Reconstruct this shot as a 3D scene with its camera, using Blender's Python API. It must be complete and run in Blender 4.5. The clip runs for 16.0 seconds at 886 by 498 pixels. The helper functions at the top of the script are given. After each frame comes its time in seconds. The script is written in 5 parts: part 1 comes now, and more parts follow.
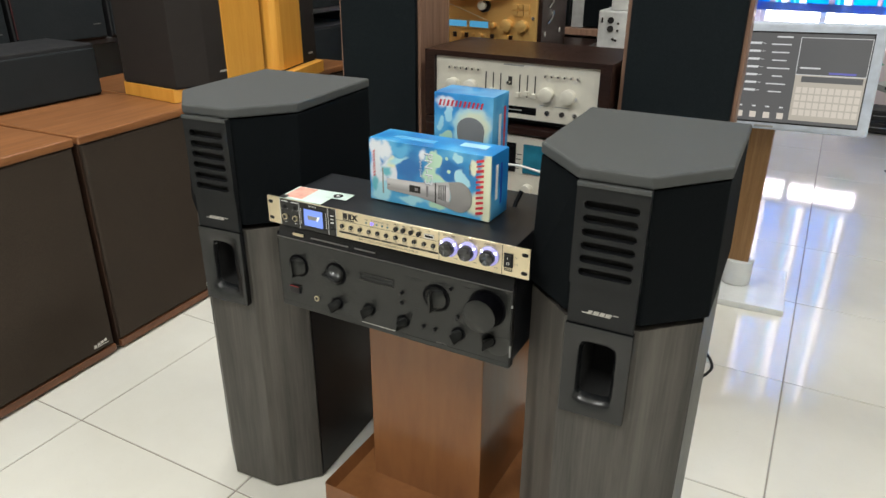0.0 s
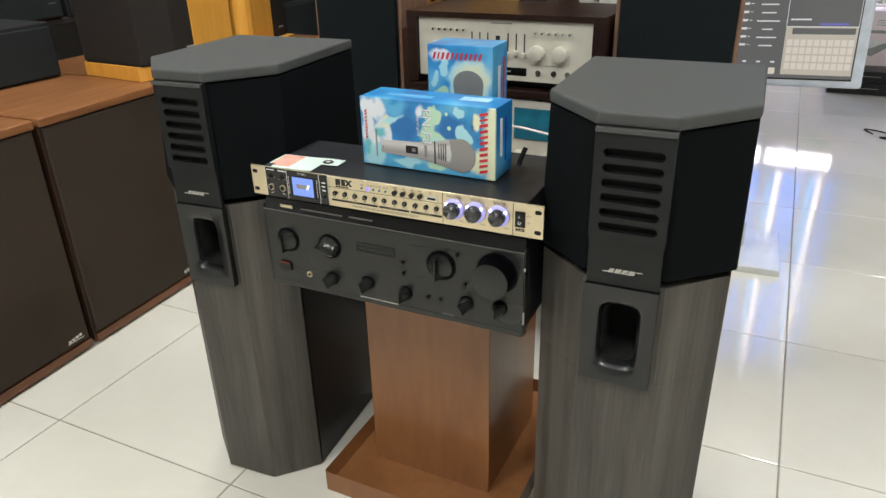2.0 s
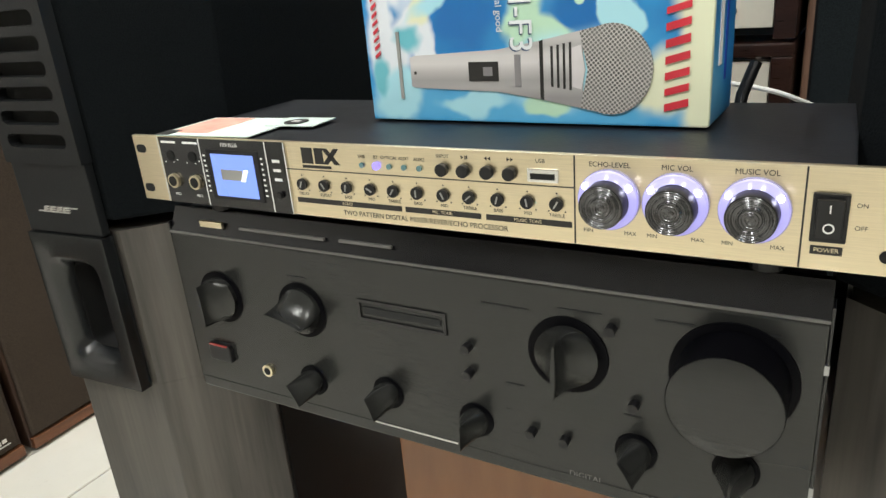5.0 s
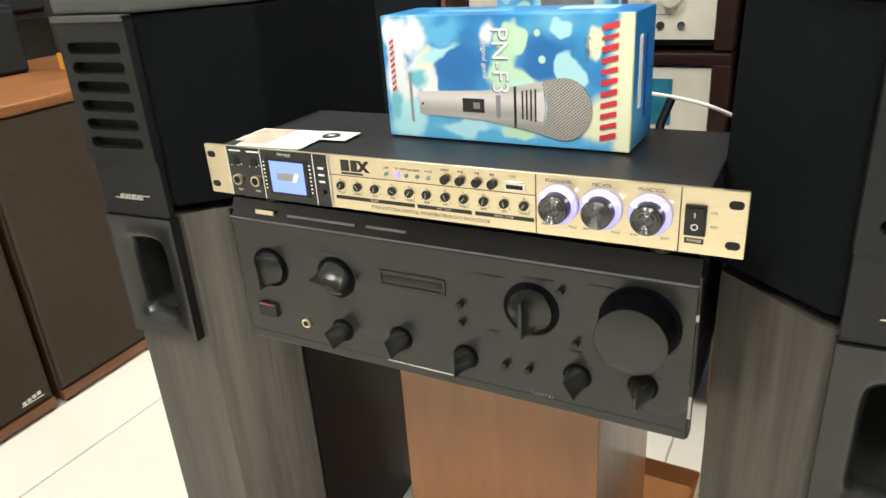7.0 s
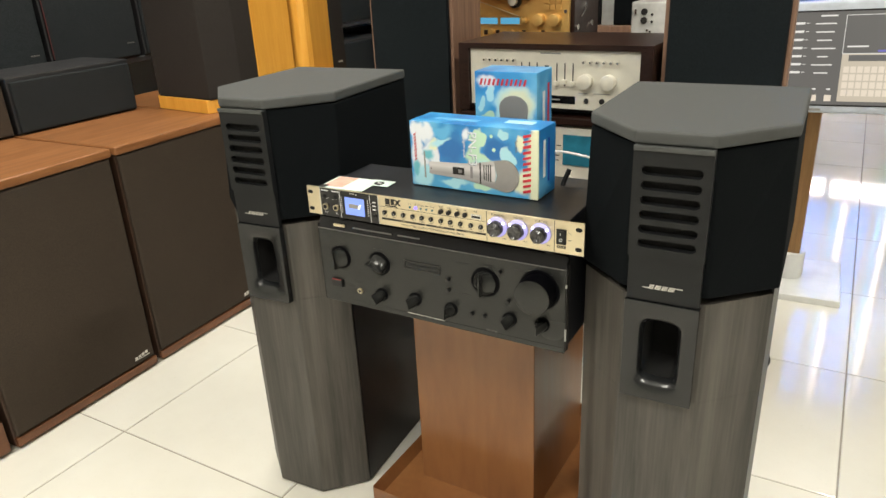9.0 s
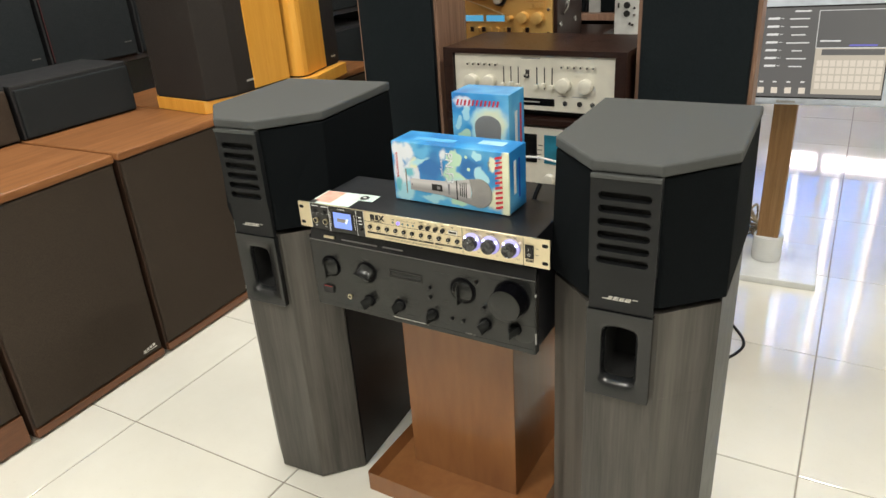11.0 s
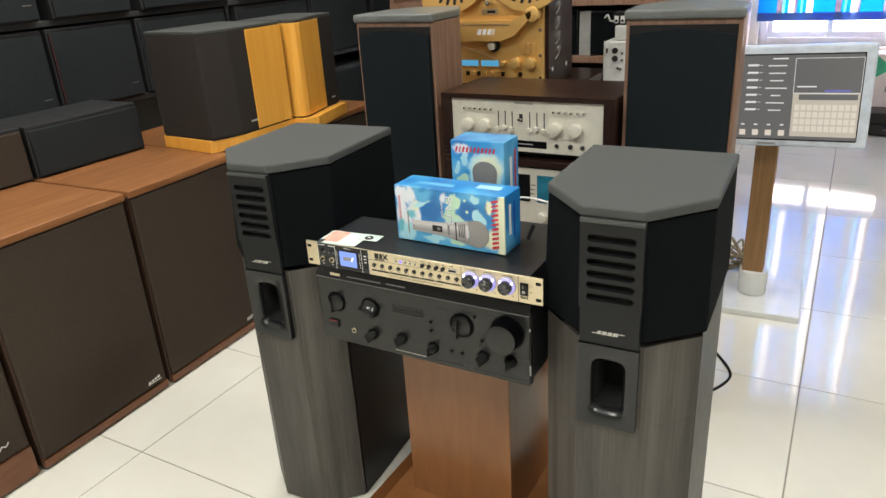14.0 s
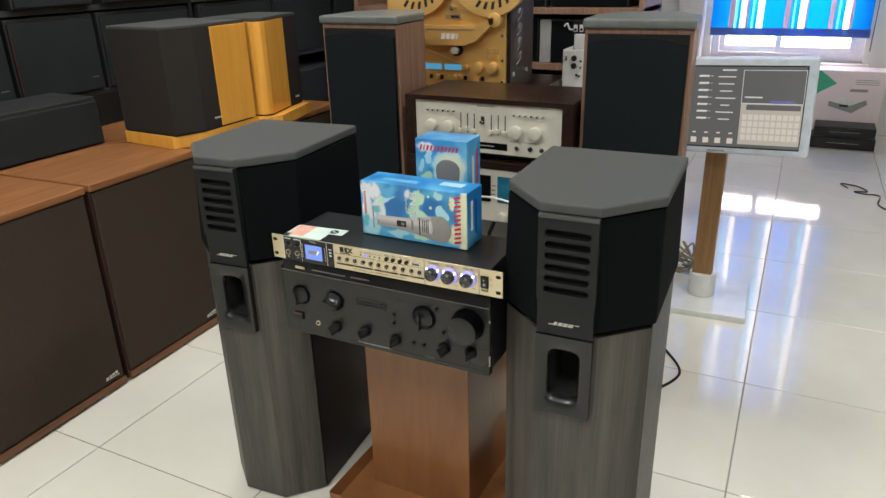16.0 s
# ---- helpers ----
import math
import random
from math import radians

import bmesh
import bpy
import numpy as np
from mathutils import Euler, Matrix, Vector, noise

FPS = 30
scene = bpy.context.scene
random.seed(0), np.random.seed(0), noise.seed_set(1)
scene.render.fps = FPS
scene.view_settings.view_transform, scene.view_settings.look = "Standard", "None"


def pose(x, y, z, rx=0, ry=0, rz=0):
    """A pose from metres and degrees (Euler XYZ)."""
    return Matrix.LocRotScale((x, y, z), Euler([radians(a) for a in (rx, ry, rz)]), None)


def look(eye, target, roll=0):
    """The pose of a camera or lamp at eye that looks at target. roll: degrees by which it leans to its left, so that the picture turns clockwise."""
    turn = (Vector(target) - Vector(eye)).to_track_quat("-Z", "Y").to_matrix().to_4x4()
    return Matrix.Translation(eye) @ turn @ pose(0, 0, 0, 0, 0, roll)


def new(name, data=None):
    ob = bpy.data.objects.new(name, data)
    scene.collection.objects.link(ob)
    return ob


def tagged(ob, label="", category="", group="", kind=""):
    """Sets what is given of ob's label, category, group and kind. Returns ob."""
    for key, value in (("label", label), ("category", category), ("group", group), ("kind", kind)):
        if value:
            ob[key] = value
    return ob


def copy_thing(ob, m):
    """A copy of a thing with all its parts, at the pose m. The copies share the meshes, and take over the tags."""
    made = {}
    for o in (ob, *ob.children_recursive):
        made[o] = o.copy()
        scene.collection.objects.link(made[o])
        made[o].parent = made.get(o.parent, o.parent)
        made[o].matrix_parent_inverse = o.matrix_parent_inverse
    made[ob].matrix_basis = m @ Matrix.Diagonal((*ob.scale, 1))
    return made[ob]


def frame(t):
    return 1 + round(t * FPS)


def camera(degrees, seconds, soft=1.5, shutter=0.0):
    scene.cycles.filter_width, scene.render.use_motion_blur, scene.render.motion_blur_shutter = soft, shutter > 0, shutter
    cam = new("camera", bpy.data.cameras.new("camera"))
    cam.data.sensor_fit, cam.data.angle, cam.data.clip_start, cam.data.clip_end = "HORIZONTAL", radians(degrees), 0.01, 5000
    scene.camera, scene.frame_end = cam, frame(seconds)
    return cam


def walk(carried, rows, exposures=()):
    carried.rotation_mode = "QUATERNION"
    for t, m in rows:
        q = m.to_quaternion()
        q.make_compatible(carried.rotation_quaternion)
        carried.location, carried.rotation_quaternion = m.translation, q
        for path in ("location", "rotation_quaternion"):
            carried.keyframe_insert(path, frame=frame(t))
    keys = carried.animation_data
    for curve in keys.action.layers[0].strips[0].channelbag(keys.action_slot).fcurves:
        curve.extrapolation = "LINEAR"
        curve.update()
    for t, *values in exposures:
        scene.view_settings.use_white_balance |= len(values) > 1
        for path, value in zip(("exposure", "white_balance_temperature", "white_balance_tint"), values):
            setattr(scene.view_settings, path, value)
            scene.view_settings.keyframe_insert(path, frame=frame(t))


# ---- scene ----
cam = camera(64.4, 16.0, shutter=0.25)
PATH = [
    (0, (0.016, 0.066, 1.092), (-0.859, 1.667, 0.271), 0.3),
    (0.5, (-0.003, 0.058, 1.084), (-0.912, 1.638, 0.26), -0.7),
    (1, (-0.029, 0.069, 1.052), (-0.937, 1.64, 0.212), -3.4),
    (1.5, (-0.038, 0.08, 1.045), (-0.859, 1.677, 0.164), -2.6),
    (2, (-0.05, 0.097, 1.033), (-0.852, 1.715, 0.172), -1.4),
    (2.5, (-0.04, 0.107, 1.028), (-0.883, 1.72, 0.198), -2.0),
    (3, (-0.05, 0.127, 1.016), (-0.922, 1.736, 0.209), -2.5),
    (3.5, (-0.161, 0.273, 0.958), (-1.057, 1.882, 0.176), -3.7),
    (4, (-0.281, 0.459, 0.831), (-1.221, 2.07, 0.108), -4.9),
    (4.5, (-0.329, 0.552, 0.782), (-1.282, 2.164, 0.08), -4.5),
    (5, (-0.331, 0.581, 0.774), (-1.307, 2.177, 0.065), -4.9),
    (7.5, (-0.207, 0.317, 0.917), (-1.112, 1.909, 0.112), -3.8),
    (8, (-0.1, 0.164, 0.999), (-1.028, 1.748, 0.206), -3.6),
    (8.5, (-0.039, 0.103, 1.008), (-0.987, 1.683, 0.231), -3.1),
    (9, (-0.015, 0.067, 1.024), (-0.975, 1.646, 0.258), -2.8),
    (9.5, (0.006, 0.055, 1.057), (-0.95, 1.626, 0.27), -3.1),
    (10, (0.026, 0.05, 1.083), (-0.933, 1.602, 0.263), -4.0),
    (12.5, (0.066, -0.003, 1.148), (-0.88, 1.539, 0.295), -3.5),
    (13, (0.071, -0.02, 1.154), (-0.88, 1.541, 0.344), -3.2),
    (13.5, (0.071, -0.022, 1.161), (-0.892, 1.548, 0.383), -3.5),
    (14, (0.075, -0.024, 1.163), (-0.875, 1.561, 0.398), -3.6),
    (14.5, (0.071, -0.034, 1.163), (-0.856, 1.566, 0.399), -2.7),
    (15, (0.075, -0.051, 1.161), (-0.825, 1.569, 0.409), -2.0),
    (15.5, (0.087, -0.059, 1.163), (-0.792, 1.573, 0.414), -1.8),
    (16, (0.09, -0.067, 1.162), (-0.76, 1.578, 0.405), -1.5),
]
# seconds, stops, kelvin, tint
EXPOSURES = [(0.0, -0.10, 6450, 10), (1.0, 0.04, 6500, 10), (2.5, -0.16, 6450, 10), (3.1, -0.16, 6450, 10), (4.0, 0.24, 6500, 10), (5.0, 0.14, 6500, 10), (7.5, 0.58, 6950, 10), (8.5, 0.26, 7050, 10),
             (10.0, 0.20, 7000, 10), (12.5, 0.0, 6650, 10), (14.5, 0.05, 6700, 10), (15.2, -0.08, 6600, 10), (16.0, -0.23, 6550, 10)]
walk(cam, [(t, look(eye, target, roll)) for t, eye, target, roll in PATH], EXPOSURES)

# ---- world, lights, exposure ----
world = bpy.data.worlds.new("world")
scene.world = world
world.use_nodes = True
wn = world.node_tree.nodes
sky = wn.new("ShaderNodeTexSky")
sky.sky_type, sky.sun_disc, sky.sun_elevation, sky.sun_rotation = "NISHITA", False, radians(50), radians(160)
wn["Background"].inputs["Strength"].default_value = 0.15
world.node_tree.links.new(sky.outputs[0], wn["Background"].inputs["Color"])


def area_lamp(name, m, sx, sy, watts, colour):
    d = bpy.data.lights.new(name, "AREA")
    d.shape, d.size, d.size_y, d.energy, d.color = "RECTANGLE", sx, sy, watts, colour
    ob = new(name, d)
    ob.matrix_world = m
    return ob


WINDOW_WATTS, CEILING_WATTS = 80, 35
area_lamp("window_daylight", look((-0.1, 5.62, 1.4), (-0.1, 0, 1.2)), 1.0, 1.9, WINDOW_WATTS, (1.0, 0.90, 0.93))
for lx, ly, power in ((-1.2, -0.8, 1.2), (0.3, -0.8, 1.2), (-1.5, 1.6, 1.05), (0.9, 1.6, 1.0)):
    area_lamp("ceiling_tube", look((lx, ly, 2.93), (lx, ly + 0.001, 0)), 0.2, 1.2, CEILING_WATTS * power, (1.0, 1.005, 0.96))


# ---- materials ----
def nodes_of(name):
    m = bpy.data.materials.new(name)
    m.use_nodes = True
    nt = m.node_tree
    return m, nt, nt.nodes["Principled BSDF"]


def ramp(nt, fac, stops):
    r = nt.nodes.new("ShaderNodeValToRGB")
    el = r.color_ramp.elements
    while len(el) < len(stops):
        el.new(0.5)
    for e, (p, c) in zip(el, stops):
        e.position, e.color = p, (*c, 1)
    nt.links.new(fac, r.inputs[0])
    return r.outputs[0]


def coords(nt, scale=(1, 1, 1), loc=(0, 0, 0), rot=(0, 0, 0)):
    tc, mp = nt.nodes.new("ShaderNodeTexCoord"), nt.nodes.new("ShaderNodeMapping")
    nt.links.new(tc.outputs["Object"], mp.inputs[0])
    mp.inputs["Scale"].default_value, mp.inputs["Location"].default_value = scale, loc
    mp.inputs["Rotation"].default_value = rot
    return mp.outputs[0]


def noise_of(nt, vec, scale, detail=4.0, rough=0.55):
    n = nt.nodes.new("ShaderNodeTexNoise")
    n.inputs["Scale"].default_value, n.inputs["Detail"].default_value, n.inputs["Roughness"].default_value = scale, detail, rough
    nt.links.new(vec, n.inputs["Vector"])
    return n.outputs["Fac"]


def bump(nt, p, height, strength, distance=0.001):
    b = nt.nodes.new("ShaderNodeBump")
    b.inputs["Strength"].default_value, b.inputs["Distance"].default_value = strength, distance
    nt.links.new(height, b.inputs["Height"])
    nt.links.new(b.outputs[0], p.inputs["Normal"])


def mix(nt, fac, a, b):
    m = nt.nodes.new("ShaderNodeMix")
    m.data_type = "RGBA"
    for sock, v in ((m.inputs[0], fac), (m.inputs[6], a), (m.inputs[7], b)):
        if isinstance(v, (int, float)):
            sock.default_value = v
        elif isinstance(v, tuple):
            sock.default_value = (*v, 1)
        else:
            nt.links.new(v, sock)
    return m.outputs[2]


def math_node(nt, op, a, b):
    m = nt.nodes.new("ShaderNodeMath")
    m.operation = op
    for sock, v in ((m.inputs[0], a), (m.inputs[1], b)):
        if isinstance(v, (int, float)):
            sock.default_value = v
        else:
            nt.links.new(v, sock)
    return m.outputs[0]


def plain(name, colour, rough=0.5, metal=0.0, spread=0.12, scale=30.0, relief=0.05, coat=0.0, spec=0.5):
    """Paint, plastic or metal with slight blotches, and gloss that varies with them."""
    m, nt, p = nodes_of(name)
    v = coords(nt)
    n1, n2 = noise_of(nt, v, scale), noise_of(nt, v, scale * 14, 2)
    lo, hi = tuple(c * (1 - spread) for c in colour), tuple(min(1, c * (1 + spread)) for c in colour)
    nt.links.new(ramp(nt, n1, [(0.3, lo), (0.7, hi)]), p.inputs["Base Color"])
    nt.links.new(math_node(nt, "ADD", math_node(nt, "MULTIPLY", n1, rough * 0.3), rough * 0.85), p.inputs["Roughness"])
    p.inputs["Metallic"].default_value, p.inputs["Coat Weight"].default_value, p.inputs["Specular IOR Level"].default_value = metal, coat, spec
    if relief:
        bump(nt, p, n2, relief, 0.0006)
    return m


def wood(name, dark, light, grain=(1, 1, 1), rough=0.4, coat=0.0, scale=9.0, relief=0.15, spec=0.5):
    """Long grain along the axis whose factor is small, with pores."""
    m, nt, p = nodes_of(name)
    v = coords(nt, grain)
    n1, n2, n3 = noise_of(nt, v, scale, 6, 0.6), noise_of(nt, v, scale * 9, 3), noise_of(nt, coords(nt), 3.0, 2)
    f = math_node(nt, "ADD", math_node(nt, "MULTIPLY", n1, 0.7), math_node(nt, "MULTIPLY", n2, 0.3))
    col = ramp(nt, f, [(0.32, dark), (0.5, tuple((a + b) / 2 for a, b in zip(dark, light))), (0.68, light)])
    nt.links.new(mix(nt, math_node(nt, "MULTIPLY", n3, 0.35), col, dark), p.inputs["Base Color"])
    nt.links.new(math_node(nt, "ADD", math_node(nt, "MULTIPLY", n2, 0.2), rough - 0.1), p.inputs["Roughness"])
    p.inputs["Coat Weight"].default_value, p.inputs["Coat Roughness"].default_value, p.inputs["Specular IOR Level"].default_value = coat, 0.12, spec
    bump(nt, p, n2, relief, 0.0006)
    return m


def cloth(name, dark, light, scale=900.0):
    """Woven grille cloth."""
    m, nt, p = nodes_of(name)
    v = coords(nt)
    w = nt.nodes.new("ShaderNodeTexVoronoi")
    w.inputs["Scale"].default_value = scale
    nt.links.new(v, w.inputs["Vector"])
    n = noise_of(nt, v, 5.0, 3)
    c1 = ramp(nt, w.outputs["Distance"], [(0.1, light), (0.75, dark)])
    nt.links.new(mix(nt, math_node(nt, "MULTIPLY", n, 0.5), c1, dark), p.inputs["Base Color"])
    p.inputs["Roughness"].default_value = 0.95
    p.inputs["Specular IOR Level"].default_value = 0.08
    bump(nt, p, w.outputs["Distance"], 0.3, 0.001)
    return m


def brushed(name, colour, along=(1, 60, 60), rough=0.32, metal=1.0, spread=0.1):
    m, nt, p = nodes_of(name)
    n = noise_of(nt, coords(nt, along), 40, 5, 0.7)
    n2 = noise_of(nt, coords(nt), 8, 2)
    lo, hi = tuple(c * (1 - spread) for c in colour), tuple(min(1, c * (1 + spread)) for c in colour)
    nt.links.new(ramp(nt, n, [(0.3, lo), (0.7, hi)]), p.inputs["Base Color"])
    nt.links.new(math_node(nt, "ADD", math_node(nt, "MULTIPLY", n2, 0.15), rough - 0.07), p.inputs["Roughness"])
    p.inputs["Metallic"].default_value = metal
    bump(nt, p, n, 0.12, 0.0003)
    return m


def glow(name, colour, strength, base=(0.02, 0.02, 0.02)):
    m, nt, p = nodes_of(name)
    p.inputs["Base Color"].default_value = (*base, 1)
    p.inputs["Emission Color"].default_value, p.inputs["Emission Strength"].default_value = (*colour, 1), strength
    p.inputs["Roughness"].default_value = 0.15
    return m


def tile_material():
    m, nt, p = nodes_of("porcelain_tile")
    v = coords(nt)
    info = nt.nodes.new("ShaderNodeObjectInfo")
    n1, n2 = noise_of(nt, v, 4, 5, 0.6), noise_of(nt, v, 120, 3)
    c = ramp(nt, n1, [(0.3, (0.735, 0.712, 0.635)), (0.7, (0.805, 0.785, 0.715))])
    c = mix(nt, math_node(nt, "MULTIPLY", info.outputs["Random"], 0.25), c, (0.70, 0.675, 0.60))
    c = mix(nt, ramp(nt, n2, [(0.62, (0, 0, 0)), (0.72, (0.12, 0.12, 0.12))]), c, (0.5, 0.46, 0.38))
    nt.links.new(c, p.inputs["Base Color"])
    nt.links.new(math_node(nt, "ADD", math_node(nt, "MULTIPLY", n1, 0.05), 0.04), p.inputs["Roughness"])
    p.inputs["Specular IOR Level"].default_value = 0.8
    return m


def blind_material(name, colour):
    m, nt, p = nodes_of(name)
    t = nt.nodes.new("ShaderNodeBsdfTranslucent")
    t.inputs["Color"].default_value = (*colour, 1)
    p.inputs["Base Color"].default_value, p.inputs["Roughness"].default_value = (*colour, 1), 0.8
    s = nt.nodes.new("ShaderNodeMixShader")
    s.inputs[0].default_value = 0.7
    nt.links.new(p.outputs[0], s.inputs[1])
    nt.links.new(t.outputs[0], s.inputs[2])
    nt.links.new(s.outputs[0], nt.nodes["Material Output"].inputs[0])
    return m


def print_material(name, spots):
    """Glossy blue carton print: azure with soft printed patches (x, z, half width, half height, turn, ink, softness)."""
    inks = dict(w=(0.74, 0.79, 0.86), c=(0.40, 0.72, 0.83), g=(0.50, 0.74, 0.56), y=(0.76, 0.79, 0.58), t=(0.14, 0.50, 0.60), d=(0.010, 0.15, 0.45), s=(0.10, 0.42, 0.72))
    m, nt, p = nodes_of(name)
    v = coords(nt)
    c = ramp(nt, noise_of(nt, v, 13, 2), [(0.36, (0.015, 0.19, 0.50)), (0.50, (0.03, 0.29, 0.63)), (0.64, (0.14, 0.47, 0.74))])
    n = nt.nodes.new("ShaderNodeTexNoise")
    n.inputs["Scale"].default_value, n.inputs["Detail"].default_value = 42, 2
    nt.links.new(v, n.inputs["Vector"])
    sub, mul, wob = (nt.nodes.new("ShaderNodeVectorMath") for _ in range(3))
    sub.operation, mul.operation, wob.operation = "SUBTRACT", "MULTIPLY", "ADD"
    sub.inputs[1].default_value, mul.inputs[1].default_value = (0.5, 0.5, 0.5), (0.022, 0, 0.022)
    nt.links.new(n.outputs["Color"], sub.inputs[0])
    nt.links.new(sub.outputs[0], mul.inputs[0])
    nt.links.new(v, wob.inputs[0])
    nt.links.new(mul.outputs[0], wob.inputs[1])
    for x, z, rx, rz, turn, ink, soft in spots:
        mp, ln, mr = nt.nodes.new("ShaderNodeMapping"), nt.nodes.new("ShaderNodeVectorMath"), nt.nodes.new("ShaderNodeMapRange")
        mp.vector_type, ln.operation, mr.interpolation_type = "TEXTURE", "LENGTH", "SMOOTHSTEP"
        mp.inputs["Location"].default_value, mp.inputs["Scale"].default_value = (x, 0, z), (rx, 0.004, rz)
        mp.inputs["Rotation"].default_value = (0, radians(-turn), 0)
        nt.links.new(wob.outputs[0] if rx > 0.005 else v, mp.inputs[0])
        nt.links.new(mp.outputs[0], ln.inputs[0])
        mr.inputs["From Min"].default_value, mr.inputs["From Max"].default_value = 1 + soft, 1 - soft
        nt.links.new(ln.outputs["Value"], mr.inputs["Value"])
        c = mix(nt, mr.outputs["Result"], c, inks[ink])
    nt.links.new(c, p.inputs["Base Color"])
    p.inputs["Roughness"].default_value = 0.3
    p.inputs["Coat Weight"].default_value = 0.25
    bump(nt, p, noise_of(nt, v, 60, 2), 0.05)
    return m


M_TILE = tile_material()
M_JOINT = plain("grey_grout", (0.31, 0.28, 0.24), 0.9)
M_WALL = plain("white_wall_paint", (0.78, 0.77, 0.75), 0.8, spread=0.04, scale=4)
# for the unseen east and south walls, darkened to hold back bounced light
M_FAR = plain("bounce_cutting_beige", (0.34, 0.33, 0.30), 0.8, spread=0.05, scale=4)
M_CEIL = plain("white_ceiling_paint", (0.8, 0.8, 0.78), 0.9, spread=0.03, scale=3)
M_TOPPLATE = plain("charcoal_textured_plastic", (0.058, 0.061, 0.060), 0.75, spread=0.12, scale=40, relief=0.35)
M_PLATE = plain("grey_black_plastic", (0.009, 0.010, 0.011), 0.46, relief=0.2, spec=0.3)
M_PORT = plain("satin_black_plastic", (0.011, 0.012, 0.013), 0.24, relief=0.03, spec=0.5)
M_BLACK = plain("black_plastic", (0.008, 0.008, 0.009), 0.4, spec=0.35)
M_VINYL = plain("black_vinyl", (0.009, 0.009, 0.010), 0.42, relief=0.1, spec=0.3)
M_HOLE = plain("matt_black_void", (0.004, 0.004, 0.004), 0.9, relief=0)
M_CLOTHB = cloth("black_grille_cloth", (0.003, 0.004, 0.005), (0.008, 0.010, 0.011))
M_CLOTHG = cloth("charcoal_grille_cloth", (0.015, 0.018, 0.020), (0.056, 0.062, 0.066))
M_DULL = plain("dull_black_vinyl", (0.020, 0.020, 0.022), 0.6, relief=0.15)
# rack shelves, greyed all over to stand for light caught on their edges
M_SHELF = plain("lit_edge_grey_laminate", (0.055, 0.057, 0.060), 0.5, relief=0.15)
M_CLOTHN = cloth("brown_grille_cloth", (0.036, 0.0275, 0.0212), (0.118, 0.092, 0.073))
M_CLOTHP = cloth("plum_grille_cloth", (0.025, 0.0215, 0.0205), (0.074, 0.066, 0.061))
M_ASH = wood("grey_ash_veneer", (0.022, 0.020, 0.0178), (0.132, 0.119, 0.104), (2.6, 2.6, 0.13), 0.5, relief=0.08)
M_TEAK = wood("teak_veneer", (0.19, 0.071, 0.025), (0.40, 0.175, 0.068), (7, 0.5, 7), 0.40)
M_TEAKV = wood("walnut_edge", (0.10, 0.036, 0.015), (0.24, 0.095, 0.04), (6, 0.6, 6), 0.45)
M_PED = wood("red_brown_lacquered_wood", (0.205, 0.080, 0.028), (0.335, 0.145, 0.052), (2.6, 2.6, 0.5), 0.36, 0.3, 2.6, 0.03)
M_YELLOW = wood("honey_maple_veneer", (0.80, 0.35, 0.045), (0.96, 0.52, 0.10), (8, 8, 0.5), 0.4, 0.2, 6)
M_WALNUT = wood("walnut_veneer", (0.15, 0.078, 0.050), (0.35, 0.21, 0.145), (10, 10, 0.5), 0.45)
M_DARKWAL = wood("dark_walnut_side", (0.030, 0.014, 0.008), (0.085, 0.042, 0.025), (6, 6, 0.6), 0.5)
M_CASE = wood("dark_rosewood_case", (0.010, 0.005, 0.004), (0.040, 0.017, 0.012), (0.6, 8, 8), 0.30, 0.0, spec=0.35)
M_POST = wood("oak_post", (0.22, 0.11, 0.04), (0.40, 0.23, 0.10), (10, 10, 0.5), 0.5)
M_GOLD = brushed("champagne_brushed_aluminium", (0.77, 0.67, 0.475), (1, 60, 60), 0.34)
M_DECKGOLD = brushed("gold_brushed_metal", (0.80, 0.50, 0.17), (1, 50, 50), 0.36, 0.55)
M_SILVER = plain("silver_anodised_face", (0.74, 0.71, 0.62), 0.42, 0.2, spread=0.05)
M_STEEL = plain("polished_steel", (0.75, 0.74, 0.72), 0.2, 1.0, spread=0.05)
M_SHEET = plain("black_powder_coated_steel", (0.011, 0.012, 0.015), 0.42, 0.0, relief=0.2, spec=0.4)
M_FACE = brushed("black_anodised_face", (0.034, 0.035, 0.034), (1, 40, 40), 0.24, 0.55)
M_STRIP = plain("gloss_black_strip", (0.006, 0.006, 0.007), 0.2, relief=0.02, spec=0.35)
M_DIM = plain("dim_grey_ink", (0.11, 0.105, 0.10), 0.5, relief=0)
# near black: painted shade of the knob recesses, and the volume knob's side
M_RING = plain("recess_shade_and_side_black", (0.002, 0.002, 0.003), 0.45, relief=0, spec=0.06)
M_GLOSS = plain("gloss_black", (0.006, 0.006, 0.007), 0.12, relief=0)
M_WHITE = plain("white_plastic", (0.72, 0.72, 0.70), 0.4)
M_PALE = plain("pale_blue_white_bezel", (0.53, 0.58, 0.66), 0.35)
M_MARBLE = plain("white_marble", (0.72, 0.73, 0.72), 0.2, spread=0.1, scale=9)
M_INK = plain("black_ink", (0.015, 0.014, 0.013), 0.6, relief=0)
M_WINK = plain("white_ink", (0.75, 0.75, 0.74), 0.5, relief=0)
M_GINK = plain("grey_ink", (0.30, 0.30, 0.29), 0.5, relief=0)
M_RED = plain("red_ink", (0.60, 0.03, 0.05), 0.4, relief=0)
M_BADGE = plain("silver_badge", (0.72, 0.70, 0.66), 0.3, 0.6, relief=0)
M_FRAME = plain("white_window_frame", (0.80, 0.76, 0.78), 0.4, spread=0.04)


